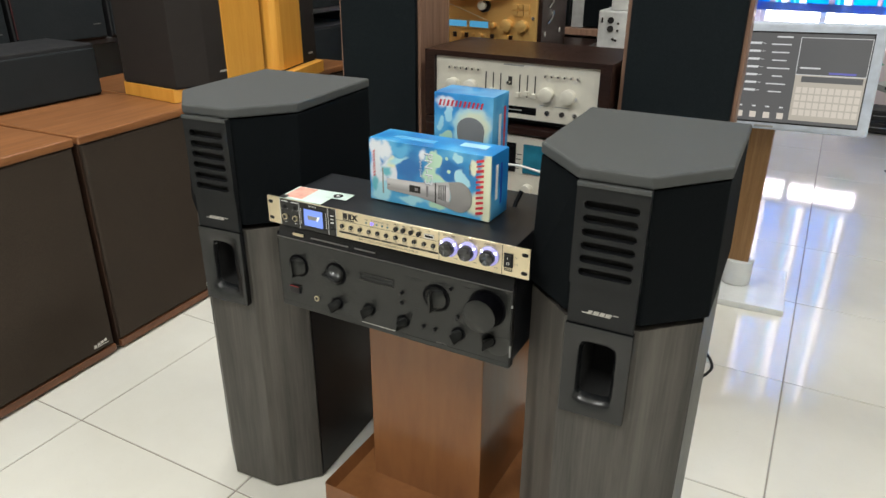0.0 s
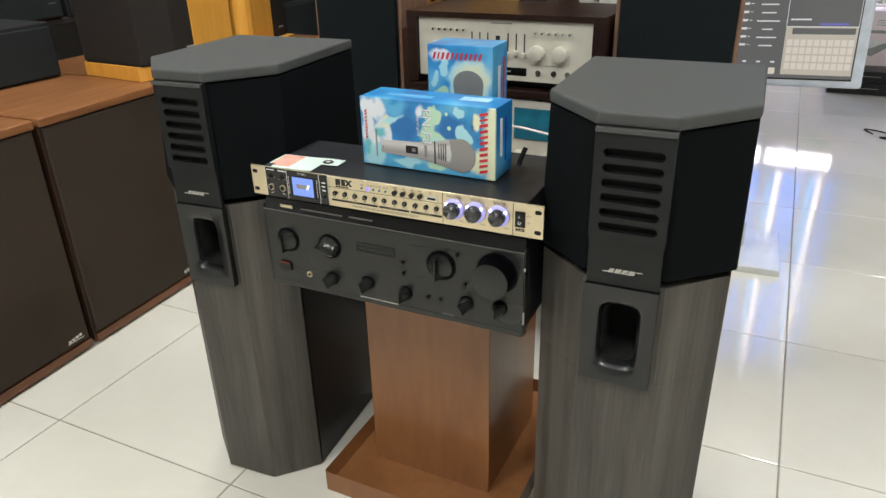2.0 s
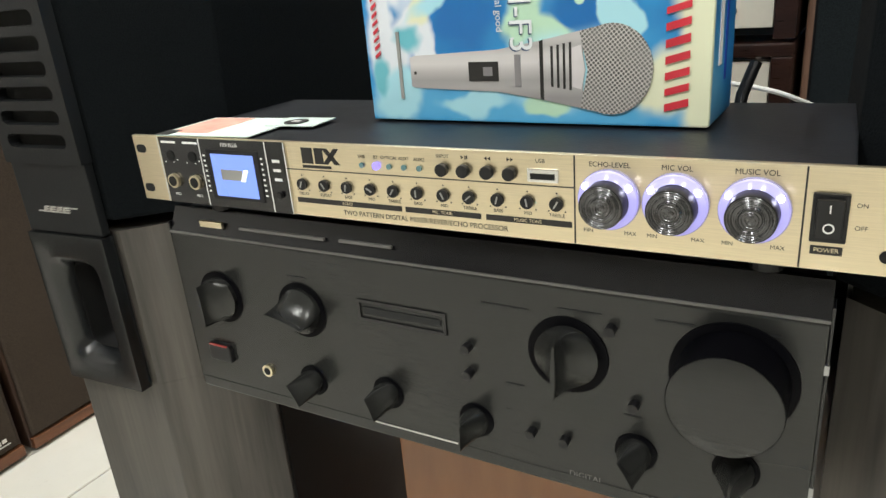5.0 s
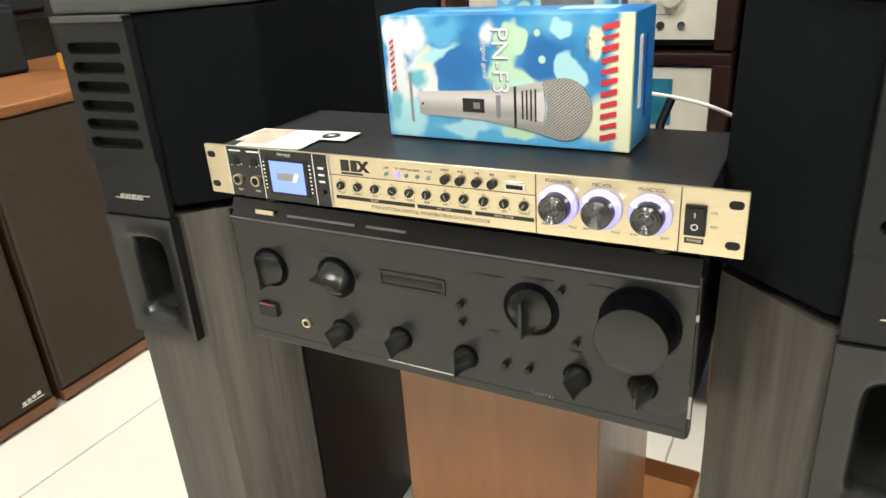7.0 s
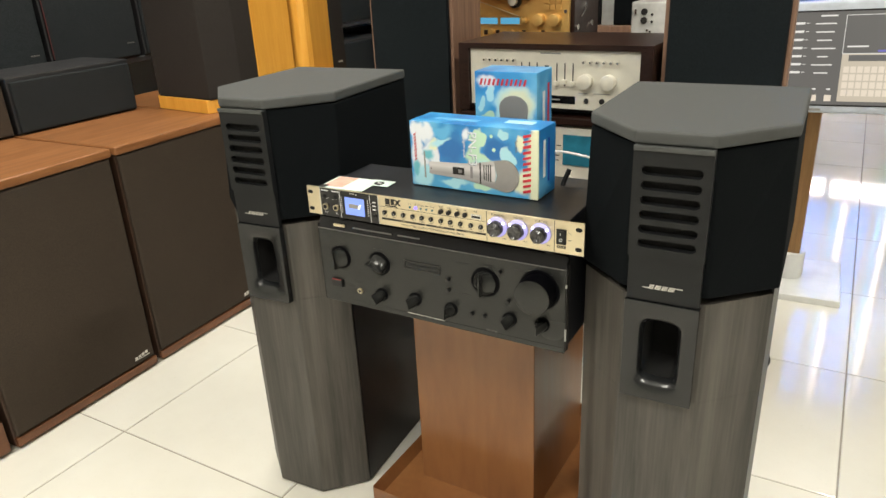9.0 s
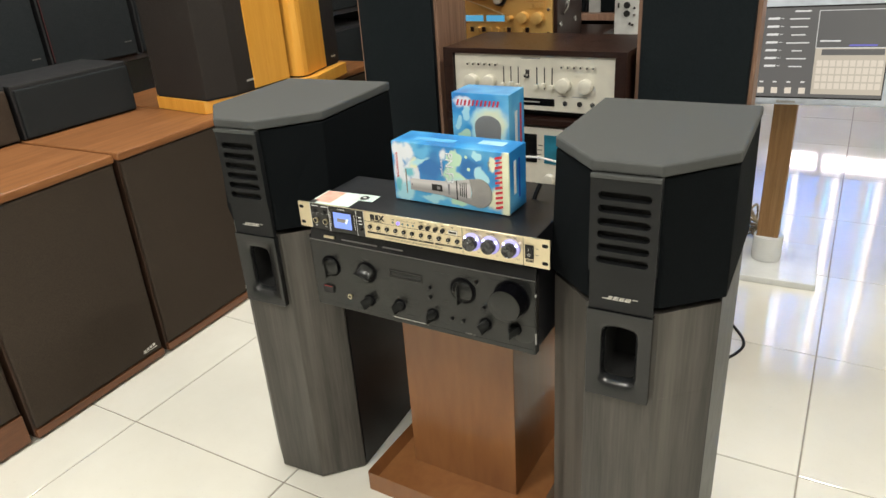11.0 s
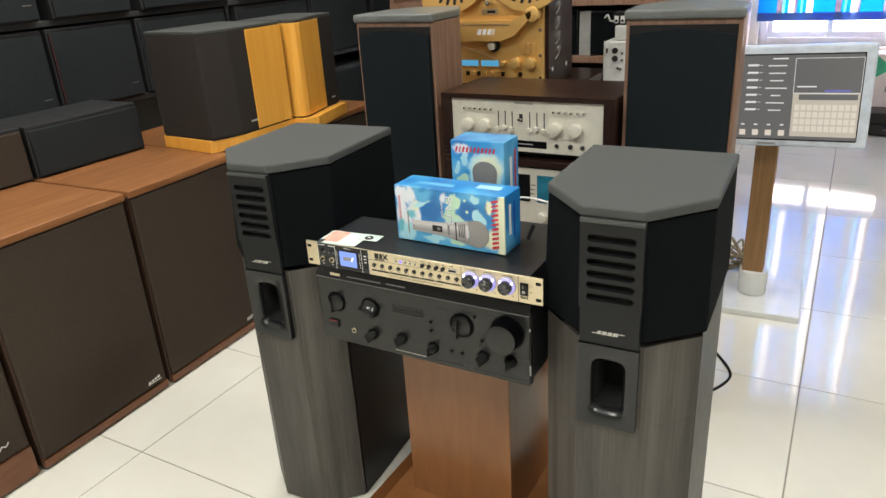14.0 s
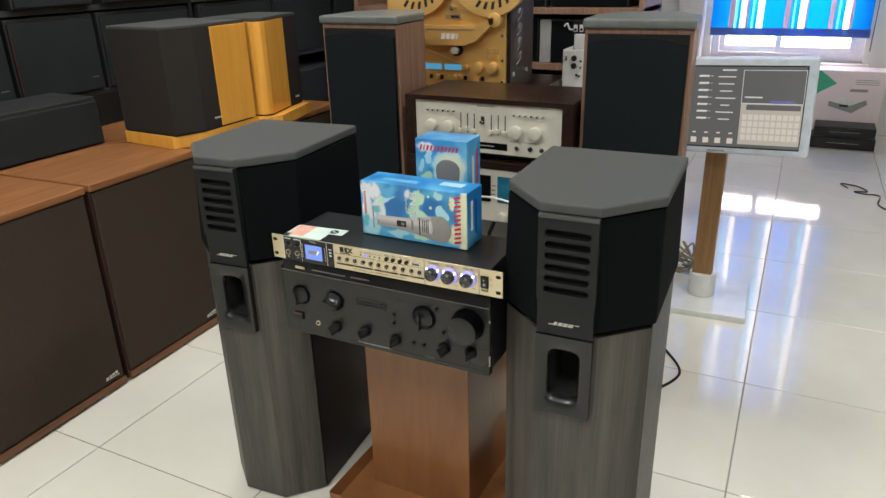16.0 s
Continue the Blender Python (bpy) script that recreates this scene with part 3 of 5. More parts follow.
def black_amplifier():
    """Origin at the middle of the front edge, on the column's top."""
    a = thing("stereo_amplifier", pose(-0.549, 0.908, 0.483, 0, 0, 0.6), "black stereo amplifier with many round knobs on a pedestal", "amplifier")
    W, H = 0.2185, 0.150
    part("case", box(None, -W + 0.004, W - 0.004, 0.012, 0.37, 0.0, H - 0.002, 0.002), M_SHEET, a)
    b = box(None, -W, W, 0.0, 0.014, 0.0, 0.132, 0.0015)
    part("front_panel", b, M_FACE, a)
    b = box(None, -W, W, 0.001, 0.014, 0.1335, H)
    for v in b.verts:
        if v.co.z > 0.14 and v.co.y < 0.01:
            v.co.y = 0.0095
    part("top_strip", b, M_STRIP, a, "glossier black strip along the top")
    part("groove_trim", box(None, -W, W, -0.0006, 0.002, 0.1322, 0.1334), M_DIM, a, "thin grey groove line")
    part("groove_trim", box(None, -W, W, -0.0004, 0.002, 0.0088, 0.0094), M_PORT, a)
    for sg in (-1, 1):
        part("side_trim", box(None, *sorted((sg * W, sg * (W + 0.0015))), 0.001, 0.012, 0.002, H - 0.01, 0.0004), M_GLOSS, a)
    # glints of the polished right edge, put in as two grey slivers
    for z0, z1 in ((0.020, 0.040), (0.105, 0.110)):
        part("edge_glint", box(None, W - 0.0006, W + 0.0018, 0.0004, 0.003, z0, z1, 0.0003), M_GINK, a, "grey sliver painted as a glint on the polished edge")
    for fx, fy in ((-0.17, 0.045), (0.17, 0.045)):
        part("foot", cyl(None, fx, fy, -0.006, 0.022, 0.012, "z", 24, bevel=0.002), M_SILVER, a, "round pale foot")
    z0 = -0.483
    knob(a, -0.726 + 0.549, 0.568 + z0, 0.0168, 0.009, 0, M_FACE, pointer=178, ring=0.0205, fin=0.012)
    knob(a, -0.648 + 0.549, 0.570 + z0, 0.0168, 0.009, 0, M_FACE, pointer=104, ring=0.0205, fin=0.013)
    knob(a, -0.456 + 0.549, 0.574 + z0, 0.0185, 0.009, 0, M_FACE, pointer=182, ring=0.0235, fin=0.015)
    knob(a, -0.370 + 0.549, 0.578 + z0, 0.0268, 0.028, 0, M_FACE, "volume_knob", "large black volume knob", ring=0.031)
    for x, z, p in ((-0.648, 0.514, 150), (-0.583, 0.519, 160), (-0.517, 0.515, 182), (-0.417, 0.520, 150), (-0.365, 0.524, 180)):
        knob(a, x + 0.549, z + z0, 0.0092, 0.014, 0, M_FACE, pointer=p, ring=0.0118, fin=0.010)
    for x, z in ((-0.519, 0.549), (-0.519, 0.567), (-0.479, 0.517), (-0.458, 0.517), (-0.418, 0.551), (-0.431, 0.595)):
        part("button", cyl(None, x + 0.549, -0.003, z + z0, 0.003, 0.006, "y", 12), M_BLACK, a)
    part("power_switch", box(None, -0.199, -0.177, -0.004, 0.002, 0.030, 0.044, 0.001), M_BLACK, a)
    part("indicator", box(None, -0.197, -0.179, -0.0046, -0.0035, 0.0430, 0.0442), glow("red_lamp", (0.7, 0.05, 0.04), 0.3), a, "dim red power light")
    j = part("headphone_jack", cyl(None, -0.142, -0.001, 0.030, 0.0048, 0.003, "y", 20), M_GOLD, a, "brass headphone socket")
    part("jack_hole", cyl(None, -0.142, -0.0026, 0.030, 0.003, 0.0006, "y", 16), M_HOLE, j)
    b = None
    for q in ((-0.050, 0.016, 0.0885, 0.0905), (-0.050, 0.016, 0.1015, 0.1035), (-0.050, -0.048, 0.0905, 0.1015), (0.014, 0.016, 0.0905, 0.1015)):
        b = box(b, q[0], q[1], -0.0012, 0.002, q[2], q[3])
    part("selector_frame", b, M_GLOSS, a)
    part("selector_bar", box(None, -0.046, 0.012, -0.0008, 0.001, 0.094, 0.0985), M_PLATE, a)
    for x, z, w in ((-0.175, 0.1415, 0.022), (-0.11, 0.141, 0.075), (-0.04, 0.1415, 0.04)):
        part("lettering", bar(None, x, z, w, 0.0018 if w > 0.03 else 0.0045, 0.0035, 0.0, 0.0022), M_DIM if w > 0.03 else M_GOLD, a, "worn printed line")
    for x, z, w in ((0.055, 0.115, 0.03), (0.1, 0.119, 0.025), (0.15, 0.121, 0.02), (0.19, 0.122, 0.018), (-0.1, 0.112, 0.016), (0.06, 0.064, 0.012), (0.13, 0.06, 0.01)):
        part("lettering", bar(None, x, z, w, 0.0012, 0.0, 0.0, 0.0003), M_PLATE, a)
    text("lettering", "DIGITAL", 0.0055, 0.103, -0.0003, 0.0105, M_DIM, a)
    part("bottom_highlight", box(None, -0.05, 0.02, -0.0008, 0.0, 0.0092, 0.0099), M_BADGE, a)
    return a


black_amplifier()


# ---- karaoke echo processor in a rack case ----
def turned_face(x, z, r, y):
    """A lathe-turned disc: fine circular grooves of uneven slope."""
    b, n, rings, rnd = bmesh.new(), 48, 46, random.Random(3)
    loops, h = [], 0.0
    for k in range(rings + 1):
        q = 0.0003 + (r - 0.0003) * k / rings
        loops.append([b.verts.new((x + q * math.sin(2 * math.pi * i / n), y - h, z + q * math.cos(2 * math.pi * i / n))) for i in range(n)])
        h = 0.0 if k % 2 else r / rings * math.tan(radians(rnd.uniform(4, 46)))
    for p, q in zip(loops, loops[1:]):
        for i in range(n):
            b.faces.new((p[i], p[(i + 1) % n], q[(i + 1) % n], q[i]))
    b.faces.new(loops[0][::-1])
    bmesh.ops.recalc_face_normals(b, faces=b.faces[:])
    return b


def processor():
    p = thing("echo_processor", pose(-0.540, 0.902, 0.643, 0, 0, 0.8), "champagne-gold rack echo processor with lit blue display and knobs", "processor")
    W, H, cx = 0.236, 0.047, -0.540
    yF = -0.0004
    part("case", box(None, -W + 0.024, W - 0.024, 0.004, 0.150, 0.001, H - 0.001, 0.0012), M_SHEET, p, "black powder-coated steel case")
    for fx in (-0.18, 0.18):
        for fy in (0.02, 0.13):
            part("foot", cyl(None, fx, fy, -0.004, 0.008, 0.0098, "z", 16), M_BLACK, p)
    part("front_panel", box(None, -W, W, 0.0, 0.004, 0.0, H, 0.0008), M_GOLD, p, "champagne brushed aluminium panel")
    for sx in (-1, 1):
        for z in (0.009, 0.0375):
            part("mounting_slot", outline(None, stadium(sx * 0.2285, z, 0.0095, 0.0058, 0.0029), yF, 0.001), M_HOLE, p)
    # black display section
    part("display_panel", box(None, -0.2075, -0.0955, -0.0012, 0.001, 0.0004, H - 0.0004), M_GLOSS, p, "gloss black display section")
    part("screen_bezel", box(None, -0.163, -0.1165, -0.0018, 0.0, 0.006, 0.040, 0.0006), M_BLACK, p)
    scr = part("screen", box(None, -0.1585, -0.121, -0.0022, -0.001, 0.0085, 0.0372), glow("blue_lcd", (0.22, 0.36, 1.0), 1.1), p, "lit blue display")
    part("screen_mark", bar(None, -0.1415, 0.0235, 0.019, 0.007, -0.0022, 0.0, 0.0002), M_GINK, scr, "plain grey logo bar")
    part("screen_mark", bar(None, -0.1305, 0.0235, 0.004, 0.008, -0.0022, 0.002, 0.0002), glow("lcd_white", (0.9, 0.95, 1.0), 1.3), scr)
    for x in (-0.198, -0.177):
        s = part("microphone_jack", cyl(None, x, -0.0025, 0.0165, 0.0050, 0.003, "y", 24), M_GOLD, p, "brass microphone socket")
        part("jack_hole", cyl(None, x, -0.0042, 0.0165, 0.0036, 0.0006, "y", 16), M_HOLE, s)
        part("trim_hole", cyl(None, x, -0.0015, 0.034, 0.0035, 0.0008, "y", 16), M_HOLE, p)
        text("lettering", "MIC1" if x < -0.19 else "MIC2", 0.0026, x, -0.0013, 0.0065, M_WINK, p)
        part("lettering", bar(None, x, 0.0435, 0.014, 0.0015, -0.0012, 0, 0.0002), M_WINK, p)
        for k in range(4):
            part("tick_mark", bar(None, x - 0.006 + 0.004 * k, 0.0295 + 0.0018 * (k % 2), 0.0008, 0.0008, -0.0012, 0, 0.0002), M_WINK, p)
    text("lettering", "FX9 PLUS", 0.0036, -0.141, -0.0013, 0.0432, M_WINK, p)
    for x in (-0.1655, -0.1145):
        for k in range(8):
            part("tick_mark", bar(None, x, 0.011 + 0.0035 * k, 0.0018, 0.0012, -0.0012, 0, 0.0002), M_WINK, p)
    for x in (-0.2085, -0.1685, -0.1100, -0.0945):
        part("divider_line", bar(None, x, H / 2, 0.0007, H - 0.001, -0.0012, 0, 0.0002), M_WINK, p)
    for z in (0.0285, 0.0225, 0.0345):
        part("lettering", bar(None, -0.1025, z, 0.006, 0.0018, -0.0012, 0, 0.0002), M_WINK, p)
    part("small_button", cyl(None, -0.1025, -0.002, 0.0125, 0.0022, 0.003, "y", 12), M_BLACK, p)
    # plain logo block
    for k, (w, l) in enumerate(((0.0085, 0), (0.0065, 0), (0.004, 0.0045), (0.004, -0.0045))):
        x = (-0.0775, -0.0685, -0.0595, -0.0595)[k]
        part("logo_shape", bar(None, x, 0.0390, w, 0.0098, 0, l, 0.0002), M_INK, p, "plain black logo shape")
    part("logo_shape", bar(None, -0.071, 0.0322, 0.022, 0.0018, 0, 0, 0.0002), M_INK, p)
    # signal lamps and buttons
    lamp_on, lamp_off = glow("blue_led", (0.10, 0.08, 1.0), 4.5), plain("unlit_lamp", (0.10, 0.20, 0.22), 0.2, relief=0)
    for k, x in enumerate((-0.037, -0.027, -0.018, -0.008, 0.002)):
        part("signal_lamp", cyl(None, x, -0.0006, 0.0352, 0.0021 if k == 1 else 0.0016, 0.0014, "y", 16), lamp_on if k == 1 else lamp_off, p, "bright violet-blue light" if k == 1 else "")
        text("lettering", ("USB", "BT", "OPTICAL", "AUX1", "AUX2")[k], 0.0028, x, -0.0001, 0.0402, M_INK, p)
    for k, x in enumerate((0.017, 0.030, 0.044, 0.057)):
        part("push_button", cyl(None, x, -0.0018, 0.0356, 0.0036, 0.004, "y", 24, bevel=0.0005), M_BLACK, p)
    text("lettering", "INPUT", 0.0028, 0.017, -0.0001, 0.0428, M_INK, p)
    for x, g in ((0.030, "a"), (0.044, "b"), (0.057, "c")):
        tri = 1 if g != "b" else -1
        b = None
        for o in ((-0.001, 0.001) if g != "a" else (-0.0008,)):
            b = outline(b, [(x + o - 0.0008 * tri, 0.0438), (x + o - 0.0008 * tri, 0.0418), (x + o + 0.0009 * tri, 0.0428)], -0.0002, 0)
        if g == "a":
            b = bar(b, x + 0.001, 0.0428, 0.0005, 0.002, 0, 0, 0.0002)
            b = bar(b, x + 0.002, 0.0428, 0.0005, 0.002, 0, 0, 0.0002)
        part("symbol", b, M_INK, p)
    u = part("usb_port", box(None, 0.0665, 0.0835, -0.0012, 0.001, 0.0318, 0.0392, 0.0008), M_STEEL, p, "steel USB socket")
    part("usb_slot", box(None, 0.0685, 0.0815, -0.0016, -0.001, 0.0335, 0.0365), M_HOLE, u)
    text("lettering", "USB", 0.003, 0.0735, -0.0001, 0.0428, M_INK, p)
    part("groove_line", bar(None, -0.0025, 0.0300, 0.187, 0.0006, 0, 0, 0.0002), M_INK, p)
    for x in (0.0915, 0.1940):
        part("groove_line", bar(None, x, H / 2, 0.0008, H - 0.001, 0, 0, 0.0002), M_INK, p)
    # tone controls
    for k, x in enumerate((-0.084, -0.067, -0.050, -0.033, -0.017, -0.001, 0.016, 0.032, 0.049, 0.066, 0.082)):
        t = part("trim_control", cyl(None, x, -0.001, 0.0208, 0.0036, 0.002, "y", 20), M_BLACK, p)
        b = bar(None, 0, 0, 0.0007, 0.0042, 0)
        bmesh.ops.transform(b, matrix=pose(x, -0.0021, 0.0208) @ Matrix.Rotation(radians((20, -35, 10, -60, 35, 0, -25, 50, 15, -10, 30)[k]), 4, "Y"), verts=b.verts)
        part("screw_slot", b, M_GINK, t)
        for dx, dz in ((-0.0045, -0.004), (0.0045, -0.004), (0, 0.0056)):
            part("tick_mark", cyl(None, x + dx, -0.0001, 0.0208 + dz, 0.00045, 0.0003, "y", 8), M_INK, p)
        text("lettering", ("DELAY", "REPEAT", "BASS", "MID", "TREBLE", "BASS", "MID", "TREBLE", "BASS", "MID", "TREBLE")[k], 0.0026, x, -0.0001, 0.0145, M_INK, p)
    for x0, x1, s in ((-0.090, -0.0125, "ECHO"), (-0.010, 0.0385, "MIC TONE"), (0.0415, 0.0900, "MUSIC TONE")):
        lb = part("label_strip", bar(None, (x0 + x1) / 2, 0.0103, x1 - x0, 0.0032, 0, 0, 0.0002), M_INK, p)
        text("lettering", s, 0.0027, (x0 + x1) / 2, -0.0003, 0.0103, M_GOLD, lb)
    text("lettering", "TWO PATTERN DIGITAL MIXER/REVER/ECHO PROCESSOR", 0.0042, -0.0005, -0.0001, 0.0045, M_INK, p, stretch=1.0)
    # ring-lit knobs
    ringlight, cap = glow("violet_white_ring", (0.34, 0.30, 1.0), 0.5, (0.40, 0.39, 0.56)), plain("dark_turned_metal", (0.12, 0.12, 0.125), 0.2, 1.0, spread=0.05, relief=0)
    clear = plain("frosted_ring", (0.40, 0.39, 0.62), 0.2, 0.0, relief=0)
    for x, s in ((0.109, "ECHO-LEVEL"), (0.1405, "MIC VOL"), (0.1745, "MUSIC VOL")):
        part("ring_base", cyl(None, x, -0.0012, 0.0255, 0.0152, 0.0024, "y", 40), clear, p, "frosted ring lit violet-white")
        for an in (35, 145):
            part("ring_light", cyl(None, x + 0.0128 * math.cos(radians(an)), -0.0050, 0.0255 + 0.0128 * math.sin(radians(an)), 0.0015, 0.0016, "y", 12), glow("white_led", (0.75, 0.75, 1.0), 14), p)
        b = bmesh.new()
        n = 40
        ro = [[b.verts.new((x + r * math.cos(2 * math.pi * k / n), y, 0.0255 + r * math.sin(2 * math.pi * k / n))) for k in range(n)] for r, y in ((0.0149, -0.0025), (0.0144, -0.0042), (0.0128, -0.0050), (0.0112, -0.0062))]
        for q, r in zip(ro, ro[1:]):
            for k in range(n):
                b.faces.new((q[k], q[(k + 1) % n], r[(k + 1) % n], r[k]))
        bmesh.ops.recalc_face_normals(b, faces=b.faces[:])
        part("light_ring", b, ringlight, p, smooth=True)
        part("level_knob", cyl(None, x, -0.0085, 0.0255, 0.0108, 0.013, "y", 48, bevel=0.0006), M_BLACK, p, "dark metal knob with a turned face", smooth=True)
        part("knob_face", turned_face(x, 0.0255, 0.0102, -0.0151), cap, p, "dark turned metal")
        text("lettering", s, 0.0036, x, -0.0001, 0.0426, M_INK, p)
        text("lettering", "MIN", 0.0028, x - 0.0105, -0.0001, 0.0085, M_INK, p)
        text("lettering", "MAX", 0.0028, x + 0.0105, -0.0001, 0.0085, M_INK, p)
    r = part("power_rocker", box(None, 0.1970, 0.2110, -0.002, 0.001, 0.0135, 0.0355, 0.0008), M_BLACK, p, "black rocker power switch")
    b = box(None, 0.1988, 0.2092, -0.0022, 0.0005, 0.0155, 0.0335, 0.0006)
    for v in b.verts:
        if v.co.y < -0.001:
            v.co.y -= 0.0025 * (v.co.z - 0.0155) / 0.018
    part("rocker", b, M_BLACK, r)
    part("symbol", bar(None, 0.204, 0.0295, 0.0006, 0.0035, -0.0048, 0, 0.0003), M_WINK, r)
    b = None
    for k in range(12):
        a0, a1 = 2 * math.pi * k / 12, 2 * math.pi * (k + 1) / 12
        b = outline(b, [(0.204 + q * math.cos(t), 0.0205 + q * math.sin(t)) for q, t in ((0.0017, a0), (0.0023, a0), (0.0023, a1), (0.0017, a1))], -0.0036, -0.0030)
    part("symbol", b, M_WINK, r)
    text("lettering", "ON", 0.0028, 0.2155, -0.0001, 0.0305, M_INK, p)
    text("lettering", "OFF", 0.0028, 0.2160, -0.0001, 0.0205, M_INK, p)
    lb = part("label_strip", bar(None, 0.204, 0.0095, 0.0125, 0.0040, 0, 0, 0.0002), M_INK, p)
    text("lettering", "POWER", 0.0028, 0.204, -0.0003, 0.0095, M_GOLD, lb)
    # aerial at the back and price sticker on top
    part("aerial", tube(None, [(0.146, 0.153, 0.035), (0.147, 0.160, 0.049), (0.153, 0.168, 0.068)], 0.0038, 12), M_BLACK, p, "short black aerial")
    return p


processor()


def sticker():
    s = thing("label_card", pose(-0.70, 0.932, 0.6905, 0, 0, 4), "pale green and pink paper card with a black dot", "card")
    part("card", box(None, -0.052, 0.030, -0.030, 0.030, 0.0, 0.0006), plain("pale_mint_paper", (0.60, 0.72, 0.66), 0.6, spread=0.06), s)
    part("pink_patch", box(None, -0.048, -0.012, -0.022, 0.028, 0.0006, 0.0009), plain("salmon_print", (0.72, 0.36, 0.28), 0.6, spread=0.2, scale=60), s)
    part("card_flap", box(None, 0.018, 0.058, 0.002, 0.030, 0.0007, 0.0012), bpy.data.materials["pale_mint_paper"], s)
    part("dot", cyl(None, 0.036, 0.014, 0.0014, 0.0085, 0.0008, "z", 24), M_INK, s)
    part("black_corner", box(None, -0.052, -0.040, -0.030, -0.016, 0.0006, 0.0010), M_INK, s)
    part("dot_mark", box(None, 0.033, 0.039, 0.012, 0.016, 0.0018, 0.0020), M_WINK, s)


sticker()


# ---- microphone cartons ----
def mesh_print(name, dark, light, pitch):
    """Printed picture of woven wire: two crossing sets of lines."""
    m, nt, p = nodes_of(name)
    v = coords(nt, rot=(0, radians(38), 0))
    sep = nt.nodes.new("ShaderNodeSeparateXYZ")
    nt.links.new(v, sep.inputs[0])
    waves = [math_node(nt, "ABSOLUTE", math_node(nt, "SINE", math_node(nt, "MULTIPLY", sep.outputs[a], math.pi / pitch), 0.0), 0.0) for a in ("X", "Z")]
    f = math_node(nt, "MULTIPLY", waves[0], waves[1])
    n = noise_of(nt, coords(nt), 45, 2)
    c = ramp(nt, f, [(0.12, light), (0.5, dark)])
    nt.links.new(mix(nt, ramp(nt, n, [(0.35, (0, 0, 0)), (0.7, (0.5, 0.5, 0.5))]), c, tuple(0.45 * q for q in light)), p.inputs["Base Color"])
    p.inputs["Roughness"].default_value = 0.35
    return m


def steel_print(name, centre, half):
    """Printed picture of a turned steel handle, banded along its length."""
    m, nt, p = nodes_of(name)
    sep = nt.nodes.new("ShaderNodeSeparateXYZ")
    nt.links.new(coords(nt), sep.inputs[0])
    f = math_node(nt, "ADD", math_node(nt, "MULTIPLY", math_node(nt, "SUBTRACT", sep.outputs["Z"], centre), 0.5 / half), 0.5)
    g = [(0.10, 0.30), (0.24, 0.40), (0.36, 0.36), (0.50, 0.50), (0.62, 0.66), (0.74, 0.62), (0.86, 0.44), (0.95, 0.52)]
    nt.links.new(ramp(nt, f, [(q, (k, k * 0.97, k * 0.97)) for q, k in g]), p.inputs["Base Color"])
    p.inputs["Roughness"].default_value = 0.35
    return m


def microphone_print(parent, x, z, L, y, vertical=False):
    """Flat printed picture of a hand microphone."""
    grey, dark, mesh = steel_print("printed_silver", z, 0.125 * L), M_INK, mesh_print("printed_mesh", (0.07, 0.068, 0.065), (0.62, 0.60, 0.58), 0.0019)

    def put(pts):
        return [((x + v * L, z - u * L) if vertical else (x + u * L, z + v * L)) for u, v in pts][:: -1 if vertical else 1]

    part("printed_handle", outline(None, put([(0, -0.058), (0.02, -0.064), (0.40, -0.080), (0.58, -0.108), (0.745, -0.140), (0.745, 0.140), (0.58, 0.108), (0.40, 0.080), (0.02, 0.064), (0, 0.058)]), y - 0.0008, y), grey, parent)
    light, shade = plain("printed_highlight", (0.66, 0.63, 0.64), 0.35, relief=0), plain("printed_shade", (0.24, 0.23, 0.24), 0.35, relief=0)
    part("printed_highlight", outline(None, put([(0.705, -0.06), (0.74, -0.07), (0.755, 0.0), (0.74, 0.09), (0.705, 0.08)]), y - 0.0010, y), light, parent)
    part("printed_collar", outline(None, put([(0.578, -0.107), (0.592, -0.111), (0.592, 0.111), (0.578, 0.107)]), y - 0.0011, y), dark, parent)
    for k in range(4):
        part("printed_rib", outline(None, put([(0.622 + 0.024 * k, -0.060 - 0.004 * k), (0.631 + 0.024 * k, -0.060 - 0.004 * k), (0.631 + 0.024 * k, 0.088 + 0.004 * k), (0.622 + 0.024 * k, 0.088 + 0.004 * k)]), y - 0.0011, y), dark, parent)
    head = [(0.735, -0.138)] + [(0.85 + 0.150 * math.cos(radians(a)), 0.160 * math.sin(radians(a))) for a in range(-110, 111, 11)] + [(0.735, 0.138), (0.765, 0.0)]
    part("printed_head", outline(None, put(head), y - 0.0012, y), mesh, parent)
    part("printed_switch", outline(None, put([(0.275, -0.038), (0.405, -0.038), (0.405, 0.036), (0.275, 0.036)]), y - 0.0012, y), dark, parent)
    part("printed_slider", outline(None, put([(0.34, -0.018), (0.38, -0.018), (0.38, 0.016), (0.34, 0.016)]), y - 0.0013, y), shade, parent)
    part("printed_label", outline(None, put([(0.475, -0.06), (0.50, -0.06), (0.50, 0.06), (0.475, 0.06)]), y - 0.0012, y), shade, parent)
    part("printed_hole", outline(None, put([(0.018, -0.01), (0.028, -0.01), (0.028, 0.002), (0.018, 0.002)]), y - 0.0012, y), dark, parent)


